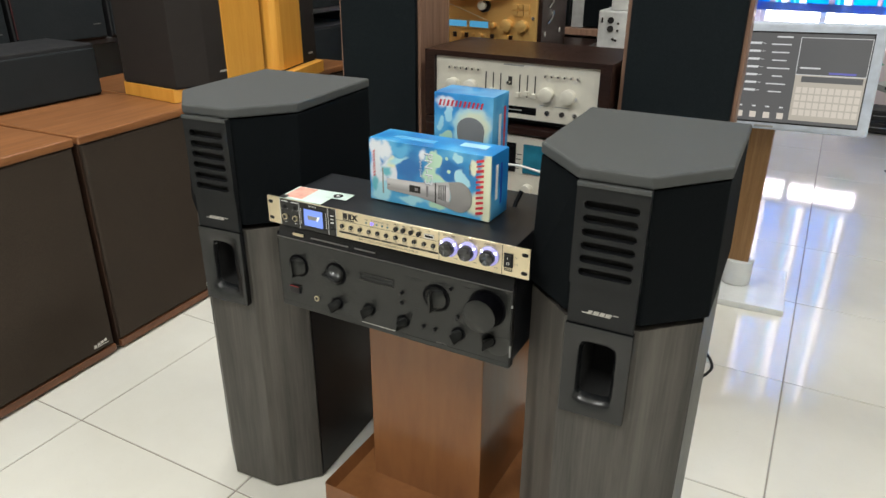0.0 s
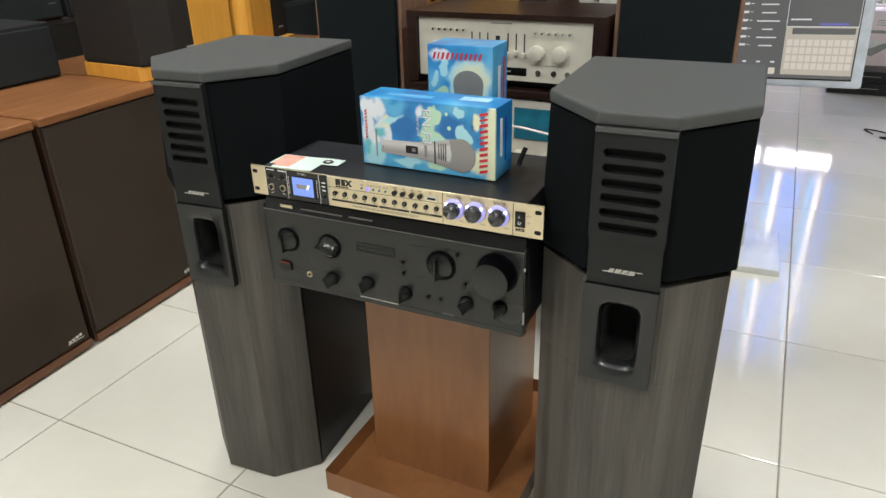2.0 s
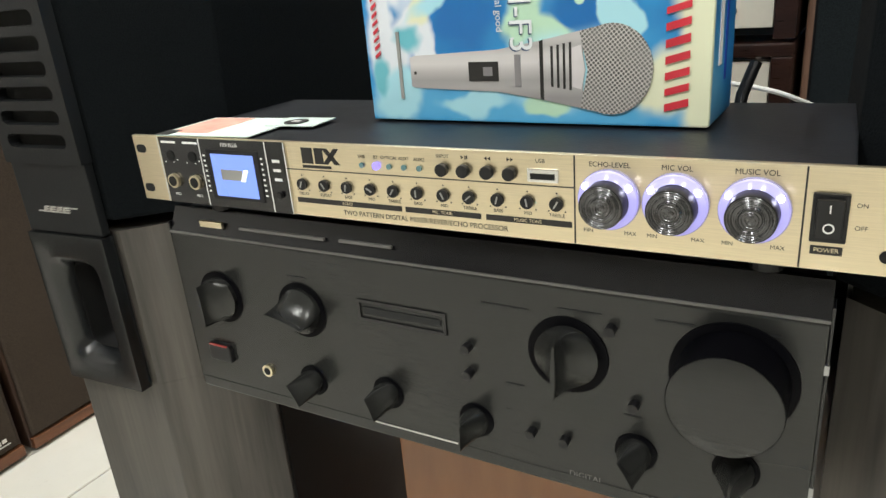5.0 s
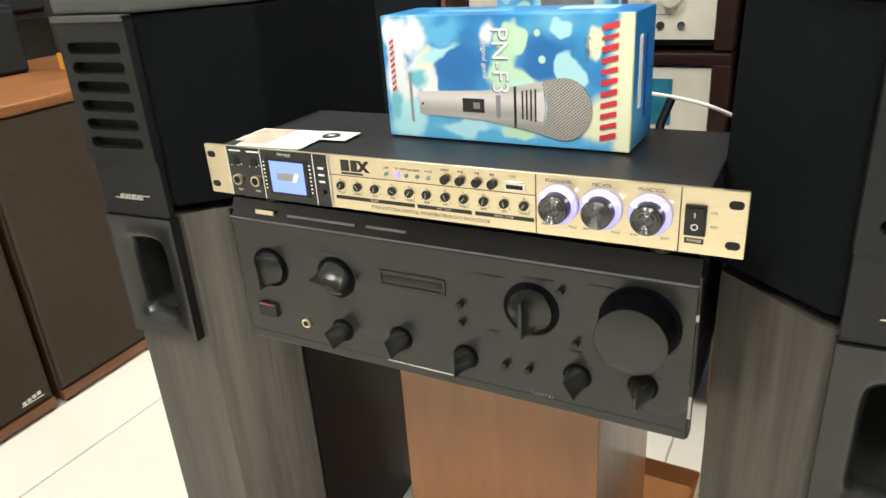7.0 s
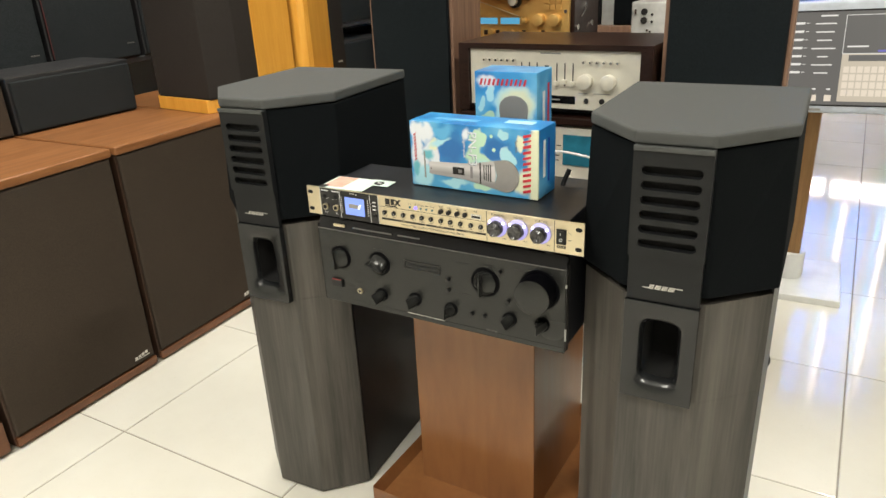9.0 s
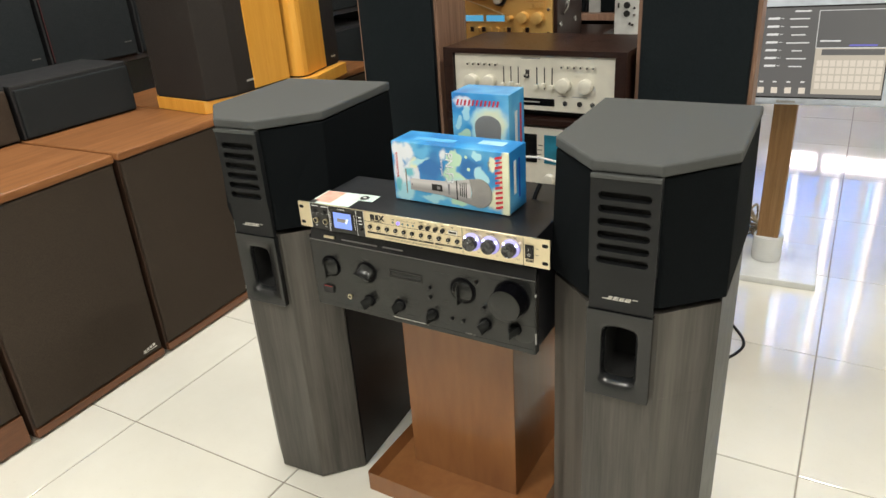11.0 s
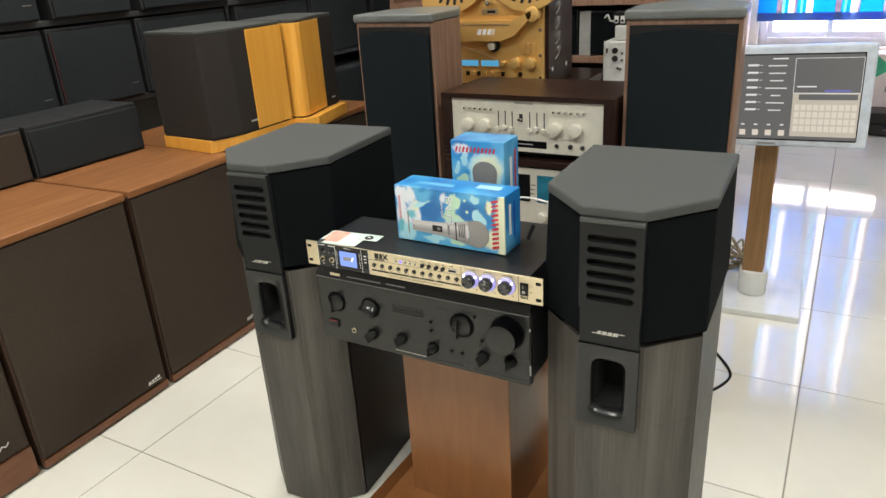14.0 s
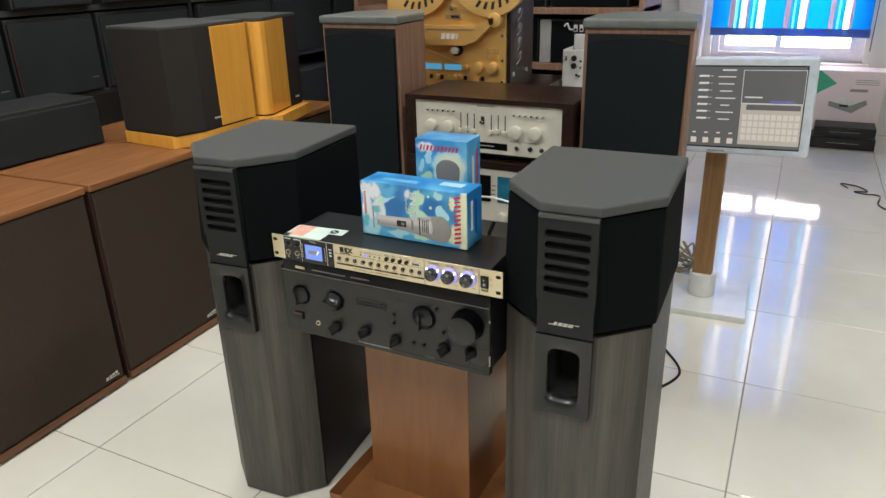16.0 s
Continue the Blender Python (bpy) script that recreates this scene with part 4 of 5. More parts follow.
def brand_marks(parent, material, widths, x, z, w, h, y, upright=True):
    """Slanted bars of uneven width in place of a brand name."""
    total, at = sum(widths) + 0.35 * (len(widths) - 1), 0.0
    for wd in widths:
        c, half = -w / 2 + (at + wd / 2) * w / total, wd * w / total / 2
        at += wd + 0.35
        if upright:
            b = bar(None, x + c, z, 2 * half, h, y, h * 0.14, 0.0003)
        else:
            c = z - c
            b = outline(None, [(x - h / 2, c - half - 0.0016), (x + h / 2, c - half + 0.0016), (x + h / 2, c + half + 0.0016), (x - h / 2, c + half - 0.0016)], y - 0.0003, y)
        part("brand_shape", b, material, parent)


def cartons():
    deep = [(-0.035, 0.064, 0.026, 0.026, 0, "d", 0.5), (0.045, 0.066, 0.026, 0.022, -20, "d", 0.4), (0.0, 0.010, 0.10, 0.016, 0, "s", 0.5), (-0.050, 0.088, 0.022, 0.009, 20, "s", 0.4)]
    clouds = [(-0.096, 0.076, 0.012, 0.028, 0, "w", 0.2), (-0.078, 0.085, 0.013, 0.015, 15, "w", 0.25), (-0.092, 0.044, 0.016, 0.024, 0, "w", 0.25), (-0.070, 0.057, 0.013, 0.014, 30, "w", 0.2),
              (-0.066, 0.042, 0.008, 0.014, 0, "w", 0.2), (-0.086, 0.016, 0.021, 0.015, 10, "c", 0.3), (-0.076, 0.054, 0.009, 0.008, 0, "t", 0.4), (-0.066, 0.067, 0.006, 0.007, 0, "y", 0.4),
              (-0.100, 0.030, 0.006, 0.011, 0, "t", 0.4), (-0.054, 0.074, 0.018, 0.0030, 24, "c", 0.5)]
    leaves = [(0.014, 0.084, 0.0140, 0.0135, 0, "g", 0.10), (0.004, 0.060, 0.012, 0.016, -25, "g", 0.25), (0.022, 0.050, 0.018, 0.010, -30, "g", 0.2), (-0.008, 0.088, 0.007, 0.010, 0, "w", 0.4),
              (0.062, 0.061, 0.011, 0.0165, 24, "c", 0.12), (0.054, 0.094, 0.011, 0.0070, -25, "c", 0.12), (0.034, 0.089, 0.0026, 0.0026, 0, "g", 0.2)]
    leaves += [(0.038, 0.069, 0.0030, 0.0030, 0, "g", 0.2), (0.030, 0.030, 0.040, 0.020, 8, "c", 0.4), (0.106, 0.050, 0.014, 0.070, 0, "y", 0.25), (0.081, 0.080, 0.008, 0.011, 0, "y", 0.2),
               (0.086, 0.024, 0.014, 0.020, -30, "y", 0.3), (0.018, 0.011, 0.015, 0.007, 0, "g", 0.2), (-0.030, 0.011, 0.022, 0.007, 5, "c", 0.3)]
    c = thing("microphone_box", pose(-0.5065, 0.970, 0.6905, 0, 0, -0.5), "glossy blue microphone carton lying on the echo processor", "box", "microphone cartons")
    part("carton", box(None, -0.1085, 0.1085, 0, 0.064, 0, 0.103, 0.0012), print_material("printed_blue_carton", deep + clouds + leaves), c)
    y = 0.0
    microphone_print(c, -0.0750, 0.0310, 0.154, y)
    brand_marks(c, M_RED, (0.32, 0.22, 0.34, 0.32, 0.28, 0.32, 0.34, 0.32, 0.32, 0.30, 0.32), 0.0915, 0.053, 0.086, 0.0125, y - 0.0008, False)
    brand_marks(c, M_RED, (0.3, 0.25, 0.32, 0.3, 0.28, 0.3, 0.26, 0.3, 0.3), -0.099, 0.062, 0.042, 0.0042, y - 0.0008, False)
    shadow = plain("navy_shadow_print", (0.02, 0.06, 0.16), 0.4, relief=0)
    text("lettering", "PN-F3", 0.0205, 0.0013, -0.0008, 0.0668, shadow, c, stretch=1.0, turn=90)
    text("lettering", "PN-F3", 0.0205, 0.0020, -0.0010, 0.0675, plain("pale_lettering", (0.78, 0.82, 0.85), 0.4, relief=0), c, stretch=1.0, turn=90)
    text("lettering", "original good", 0.0060, -0.0110, -0.0009, 0.069, M_WINK, c, turn=90)
    part("lettering", bar(None, -0.083, 0.035, 0.0022, 0.042, y, 0, 0.0009), M_GINK, c)
    text("lettering", "System", 0.0062, 0.0745, -0.0009, 0.0775, plain("slate_ink", (0.10, 0.14, 0.16), 0.4, relief=0), c, turn=90)
    # end flap print and a window picture on the lid
    e = 0.1085
    part("end_print", box(None, e, e + 0.0004, 0.018, 0.026, 0.03, 0.085), M_WINK, c)
    part("end_print", box(None, e, e + 0.0004, 0.036, 0.041, 0.02, 0.085), plain("deep_blue_ink", (0.02, 0.05, 0.35), 0.4, relief=0), c)
    part("lid_print", box(None, -0.075, 0.0, 0.02, 0.034, 0.103, 0.1034), plain("faint_blue_ink", (0.10, 0.38, 0.66), 0.4, relief=0), c)
    part("lid_print", box(None, 0.04, 0.085, 0.03, 0.05, 0.103, 0.1034), plain("light_blue_ink", (0.35, 0.62, 0.85), 0.4, relief=0), c)
    ovals = [(-0.026, 0.186, 0.008, 0.013, 15, "c", 0.12), (-0.041, 0.172, 0.006, 0.011, -10, "c", 0.12), (-0.030, 0.150, 0.012, 0.009, 20, "g", 0.2), (0.016, 0.166, 0.034, 0.036, 0, "c", 0.15),
             (0.020, 0.172, 0.028, 0.026, 0, "y", 0.4), (-0.032, 0.206, 0.016, 0.010, 0, "w", 0.3), (0.0, 0.10, 0.05, 0.02, 10, "g", 0.3)]
    d = thing("microphone_box", pose(-0.498, 1.072, 0.6335, 0, 0, 1.5), "glossy blue microphone carton standing upright behind another", "box", "microphone cartons")
    part("carton", box(None, -0.053, 0.053, 0, 0.064, 0, 0.222, 0.0012), print_material("printed_blue_carton_upright", ovals), d)
    brand_marks(d, M_RED, (0.32, 0.22, 0.34, 0.32, 0.28, 0.32, 0.34, 0.32, 0.32, 0.30, 0.32), -0.004, 0.206, 0.078, 0.010, -0.0006)
    dome = [(-0.022, 0.0), (0.022, 0.0), (0.0245, 0.020)] + [(0.0245 * math.cos(radians(a)), 0.024 + 0.020 * math.sin(radians(a))) for a in range(10, 171, 16)] + [(-0.0245, 0.020)]
    part("printed_head", outline(None, [(0.014 + u, 0.142 + v) for u, v in dome], -0.0008, 0.0), mesh_print("printed_mesh_dark", (0.06, 0.06, 0.06), (0.42, 0.41, 0.39), 0.0019), d)
    part("printed_collar", outline(None, [(-0.008, 0.10), (0.036, 0.10), (0.036, 0.142), (-0.008, 0.142)], -0.0006, 0.0), bpy.data.materials["printed_silver"], d)
    part("printed_shade", outline(None, [(0.004, 0.1425), (0.014, 0.139), (0.024, 0.1425), (0.014, 0.146)], -0.0010, 0.0), M_INK, d)
    part("side_print", box(None, 0.053, 0.0534, 0.024, 0.034, 0.06, 0.19), M_WINK, d)
    part("side_print", box(None, 0.0534, 0.0538, 0.026, 0.032, 0.09, 0.13), M_INK, d)
    part("side_print", box(None, 0.053, 0.0534, 0.045, 0.052, 0.12, 0.20), M_RED, d)


cartons()


# ---- brown speaker cabinets along the wall ----
def cabinet(m, w=0.414, rail=0.026, mark=False):
    """A speaker cabinet; origin on the floor at the near end of its front."""
    c = thing("floor_speaker", m, "large brown cloth-fronted speaker cabinet with teak top", "speaker", "row of brown cabinets")
    D, H = 0.60, 0.622
    part("plinth", box(None, -D + 0.02, -0.03, 0.02, w - 0.02, 0.0, 0.010), M_HOLE, c)
    part("body", box(None, -D, -0.006, 0, w, 0.008, H - 0.022, 0.002), M_DARKWAL, c, "dark walnut sides")
    part("top", box(None, -D, 0.006, -0.001, w + 0.001, H - 0.022, H, 0.006, 3), M_TEAK, c, "teak veneered top")
    b = box(None, -0.008, 0.004, 0.006, w - 0.006, rail + 0.008, H - 0.026)
    bmesh.ops.bevel(b, geom=[e for e in b.edges if all(v.co.x > 0 for v in e.verts)], offset=0.005, segments=3, profile=0.5, affect="EDGES")
    part("grille", b, M_CLOTHN, c, "dark brown cloth grille")
    part("bottom_rail", box(None, -0.02, 0.005, 0.002, w - 0.002, 0.008, rail + 0.004, 0.002), M_TEAKV, c, "walnut bottom rail")
    b = None
    if mark:
        pts = [(0.006, w - 0.125 + 0.0085 * k, rail + 0.030 + 0.006 * (k % 2) + 0.0015 * k) for k in range(10)]
        part("badge", tube(None, spline(pts, 5), 0.0016, 6), M_BADGE, c, "plain silver squiggle badge")
        return c
    for k in range(4):
        b = box(b, 0.004, 0.0055, w - 0.068 + 0.011 * k, w - 0.060 + 0.011 * k, 0.050 + 0.0015 * k, 0.057 + 0.0015 * k)
    part("badge", box(b, 0.004, 0.0052, w - 0.070, w - 0.022, 0.0475, 0.0495), M_BADGE, c, "plain silver badge")
    return c


first = cabinet(pose(-1.594, 0.704, 0, 0, 0, 2.7))
for cx, cy in ((-1.614, 1.132), (-1.634, 1.558), (-1.654, 1.985)):
    copy_thing(first, pose(cx, cy, 0, 0, 0, 2.7))
near_one = cabinet(pose(-1.588, 0.282, 0, 0, 0, 1.5), 0.410, 0.085, True)
near_one["label"] = "brown cloth-fronted speaker cabinet with a tall walnut bottom rail"


def block_speaker(name, x0, x1, y0, y1, z0, z1, mat, label, face="x", badge=True, group="", bevel=0.004):
    s = thing(name, pose(x0, y0, z0), label, "speaker", group)
    part("cabinet", box(None, 0, x1 - x0 - 0.012, 0, y1 - y0, 0, z1 - z0, bevel), M_DULL, s)
    part("grille", box(None, x1 - x0 - 0.014, x1 - x0, 0.006, y1 - y0 - 0.006, 0.006, z1 - z0 - 0.012, 0.004), mat, s)
    if badge:
        part("badge", box(None, x1 - x0, x1 - x0 + 0.001, y1 - y0 - 0.055, y1 - y0 - 0.025, 0.05, 0.054), M_DIM, s)
    return s


block_speaker("centre_speaker", -2.22, -1.985, 1.118, 1.500, 0.623, 0.778, M_CLOTHG, "low black centre speaker on a brown cabinet", badge=False)
block_speaker("centre_speaker", -2.22, -1.99, 0.72, 1.108, 0.623, 0.782, M_CLOTHN, "low grey-brown speaker on a brown cabinet", badge=False)


# rack of dark speakers against the wall
def wall_rack():
    r = thing("speaker_rack", pose(-2.72, 0.3, 0), "dark shelf rack along the wall holding black speakers", "rack")
    part("shelf", box(None, 0, 0.40, 0, 4.0, 0.720, 0.740, 0.003), M_SHELF, r)
    part("shelf", box(None, 0, 0.40, 0, 4.0, 1.024, 1.044, 0.003), M_SHELF, r)
    part("shelf", box(None, 0, 0.40, 0, 4.0, 1.58, 1.60, 0.003), M_SHELF, r)
    for y in (0.0, 1.98, 3.98):
        part("upright", box(None, 0, 0.40, y, y + 0.02, 0, 1.60), M_DULL, r)


wall_rack()
for k, (a, b) in enumerate(((0.33, 0.86), (0.875, 1.435), (1.45, 1.79), (1.81, 2.26), (2.33, 2.80), (2.82, 3.30), (3.35, 3.8))):
    block_speaker("bookshelf_speaker", -2.66, -2.30, a, b, 0.7405, 1.016, M_CLOTHG, "black bookshelf speaker on the wall rack", group="speakers on the wall rack")
    block_speaker("bookshelf_speaker", -2.66, -2.28, a + 0.03, b, 1.0445, 1.42, M_CLOTHG, "black bookshelf speaker on the wall rack", group="speakers on the wall rack")


cord = new("speaker_trim")
tagged(cord, "thin dark red strip between two wall speakers", "trim", kind="structure")
part("strip", box(None, -2.279, -2.276, 1.4405, 1.4435, 0.775, 1.0), plain("dark_red_strip", (0.07, 0.012, 0.012), 0.5), cord)


for a, b in ((2.44, 2.86), (2.88, 3.30), (3.34, 3.78), (3.80, 4.24)):
    block_speaker("black_floor_speaker", -2.68, -2.26, a, b, 0.0, 0.66, M_CLOTHG, "black floor speaker standing under the wall rack", group="black floor speakers")


# ---- honey maple speakers on the cabinets ----
def maple(plan, split, base, label, m):
    """plan: corners, counter-clockwise; split: index pairs of the faces that are maple."""
    s = thing("maple_speaker", m, label, "speaker", "pair of maple speakers")
    part("base", prism(None, base, 0, 0.040, 0.002), M_YELLOW, s, "honey maple plinth")
    part("body", prism(None, plan, 0.044, 0.366, 0.003), M_CLOTHP, s, "plum-brown cloth body")
    part("gap", prism(None, [(x * 0.97, y * 0.97) for x, y in plan], 0.040, 0.044), M_HOLE, s)
    part("top", prism(None, plan, 0.366, 0.376, 0.003), M_TOPPLATE, s, "charcoal top")
    for (xa, ya), (xb, yb) in split:
        d = Vector((xb - xa, yb - ya)).normalized()
        n = Vector((d.y, -d.x)) * 0.004
        part("side_panel", prism(None, [(xa + n.x, ya + n.y), (xb + n.x, yb + n.y), (xb - n.x, yb - n.y), (xa - n.x, ya - n.y)], 0.046, 0.364, 0.001), M_YELLOW, s, "honey maple side panel")
    return s


m1 = maple([(-0.235, 0.0), (0.008, -0.012), (0.045, 0.085), (0.045, 0.325), (-0.235, 0.325)], [((0.045, 0.160), (0.045, 0.325))],
           [(-0.24, 0.0), (0.0, -0.02), (0.045, 0.09), (0.045, 0.345), (-0.24, 0.345)], "plum cloth and honey maple speaker on a brown cabinet", pose(-1.690, 1.535, 0.6225))
part("badge", box(None, 0.0455, 0.0465, 0.130, 0.160, 0.073, 0.079), M_BADGE, m1)
m2 = maple([(-0.20, 0.0), (0.010, 0.0), (0.035, 0.004), (0.048, 0.016), (0.051, 0.032), (0.011, 0.183), (-0.007, 0.284), (-0.20, 0.284)],
           [((-0.14, 0.0), (0.010, 0.0)), ((0.009, 0.0), (0.036, 0.0042)), ((0.0345, 0.0036), (0.0485, 0.0165)), ((0.048, 0.0155), (0.051, 0.032)), ((0.0512, 0.031), (0.012, 0.180))],
           [(-0.20, -0.006), (0.055, -0.006), (0.080, 0.050), (0.033, 0.237), (0.020, 0.29), (-0.20, 0.29)], "honey maple speaker with dark cloth front on a cabinet", pose(-1.662, 1.885, 0.6225))
part("badge", box(None, -0.002, 0.003, 0.228, 0.252, 0.068, 0.074), M_BADGE, m2)


# ---- walnut tower speakers at the back ----
def walnut_tower(cx, y):
    t = thing("walnut_tower_speaker", pose(cx, y, 0), "walnut tower speaker with black grille and grey top", "speaker", "pair of walnut towers")
    hw, D, H = 0.1255, 0.245, 1.006
    part("cabinet", prism(None, [(-hw, 0.0), (hw, 0.0), (hw, D - 0.1), (hw - 0.05, D), (-hw + 0.05, D), (-hw, D - 0.1)], 0.0, H, 0.004), M_WALNUT, t)
    n = 12
    arc = [(-hw + 0.012 + (2 * hw - 0.024) * k / n, H - 0.034 + 0.012 * math.sin(math.pi * k / n)) for k in range(n + 1)]
    b = outline(None, [(-hw + 0.012, 0.06), (hw - 0.012, 0.06)] + arc[::-1], -0.010, 0.004)
    part("grille", b, cloth("blue_black_grille_cloth", (0.008, 0.011, 0.013), (0.024, 0.030, 0.034)), t, "blue-black cloth grille")
    part("grille_rim", box(None, -hw + 0.009, hw - 0.009, -0.003, 0.002, 0.05, H - 0.012), M_BLACK, t)
    part("top", prism(None, [(-hw - 0.004, -0.010), (hw + 0.004, -0.010), (hw + 0.004, D - 0.1), (hw - 0.05, D + 0.004), (-hw + 0.05, D + 0.004), (-hw - 0.004, D - 0.1)], H, H + 0.022, 0.007, 3), plain("mid_grey_plastic", (0.13, 0.14, 0.135), 0.4) if "mid_grey_plastic" not in bpy.data.materials else bpy.data.materials["mid_grey_plastic"], t, "grey plastic top")
    return t


first = walnut_tower(-1.048, 1.66)
copy_thing(first, pose(-0.276, 1.66, 0, 0, 0, 4))


# ---- silver amplifiers between the towers ----
def silver_amp():
    st = thing("amplifier_stand", pose(-0.652, 1.63, 0), "low dark wooden stand under the amplifiers", "stand")
    part("top", box(None, -0.235, 0.235, 0, 0.36, 0.44, 0.465, 0.003), M_CASE, st)
    for x in (-0.23, 0.20):
        part("side", box(None, x, x + 0.03, 0.01, 0.35, 0, 0.44, 0.002), M_CASE, st)
    a = thing("silver_amplifier", pose(-0.646, 1.612, 0.6705), "vintage silver amplifier in a dark rosewood case", "amplifier", "vintage silver amplifiers")
    H, W = 0.160, 0.236
    b = outline(None, [(-W, 0), (-W + 0.026, 0), (-W + 0.026, H - 0.0125), (W - 0.026, H - 0.0125), (W - 0.026, 0), (W, 0), (W, H), (-W, H)], 0.0, 0.25)
    part("case", b, M_CASE, a, "dark rosewood case")
    part("chassis", box(None, -W + 0.028, W - 0.028, 0.02, 0.24, 0.004, H - 0.014), M_BLACK, a)
    part("front_panel", box(None, -W + 0.028, W - 0.028, 0.008, 0.02, 0.014, H - 0.014, 0.001), M_SILVER, a, "brushed silver face")
    y = 0.008
    for x in (-0.158, -0.108, 0.088, 0.141):
        part("knob", cyl(None, x, y - 0.010, 0.080, 0.0165, 0.020, "y", 32, bevel=0.002), M_SILVER, a, smooth=True)
    for g in (-0.052, 0.036):
        for k in range(3):
            x = g + (k - 1) * 0.0195
            s = part("slider_slot", box(None, x - 0.0013, x + 0.0013, y - 0.0006, y, 0.066, 0.118), M_HOLE, a)
            part("slider", box(None, x - 0.005, x + 0.005, y - 0.012, y - 0.0006, 0.068 + 0.004 * (k % 2), 0.078 + 0.004 * (k % 2), 0.001), M_SILVER, s)
    for x0 in (-0.166, 0.083):
        for k in range(6):
            part("toggle", cyl(None, x0 + 0.0155 * k, y - 0.006, 0.122, 0.0028, 0.012, "y", 10), M_STEEL, a)
    part("lever_plate", box(None, -0.013, -0.003, y - 0.001, y, 0.092, 0.112, 0.0004), M_INK, a)
    part("lever", cyl(None, -0.008, y - 0.008, 0.100, 0.0035, 0.016, "y", 12), M_STEEL, a)
    part("dial_window", box(None, -0.10, 0.062, y - 0.0012, y, 0.026, 0.044, 0.001), M_GLOSS, a, "black dial window")
    part("lettering", bar(None, 0.0, 0.035, 0.05, 0.003, y - 0.0012, 0, 0.0003), M_GINK, a)
    part("lettering", bar(None, 0.0, 0.139, 0.05, 0.003, y, 0, 0.0003), M_GINK, a)
    for x in (0.09, 0.126, 0.158):
        part("jack", cyl(None, x, y - 0.002, 0.036, 0.006, 0.005, "y", 16), M_STEEL if x != 0.126 else M_INK, a)
    for x in (-0.15, -0.09, 0.08, 0.133, 0.115):
        part("lettering", bar(None, x, 0.052, 0.02, 0.0018, y, 0, 0.0003), M_GINK, a)
    c = thing("silver_tuner", pose(-0.646, 1.612, 0.4655), "vintage silver tuner with a blue dial window", "tuner", "vintage silver amplifiers")
    H = 0.2
    b = box(None, -W, W, 0.0, 0.34, H - 0.018, H, 0.003)
    b = box(b, -W, -W + 0.026, 0.0, 0.34, 0.0, H - 0.018, 0.002)
    b = box(b, W - 0.026, W, 0.0, 0.34, 0.0, H - 0.018, 0.002)
    b = box(b, -W + 0.026, W - 0.026, 0.0, 0.34, 0.0, 0.012, 0.001)
    part("case", b, M_CASE, c, "dark rosewood case")
    part("front_panel", box(None, -W + 0.028, W - 0.028, 0.010, 0.03, 0.014, H - 0.024, 0.001), M_SILVER, c, "silver face")
    dial = plain("blue_dial_glass", (0.02, 0.16, 0.24), 0.08, spread=0.3, scale=20, relief=0)
    part("dial_window", box(None, 0.035, 0.150, 0.006, 0.012, 0.085, 0.158, 0.001), dial, c, "blue glass dial")
    part("dial_window", box(None, -0.150, 0.015, 0.006, 0.012, 0.085, 0.158, 0.001), M_GLOSS, c)
    for k in range(4):
        part("lettering", bar(None, 0.024 - 0.002 * k, 0.13 - 0.012 * k, 0.012, 0.002, 0.010, 0, 0.0004), M_INK, c)
    for x in (-0.12, -0.05, 0.05, 0.12):
        part("knob", cyl(None, x, 0.0, 0.045, 0.014, 0.018, "y", 24, bevel=0.001), M_SILVER, c, smooth=True)


silver_amp()


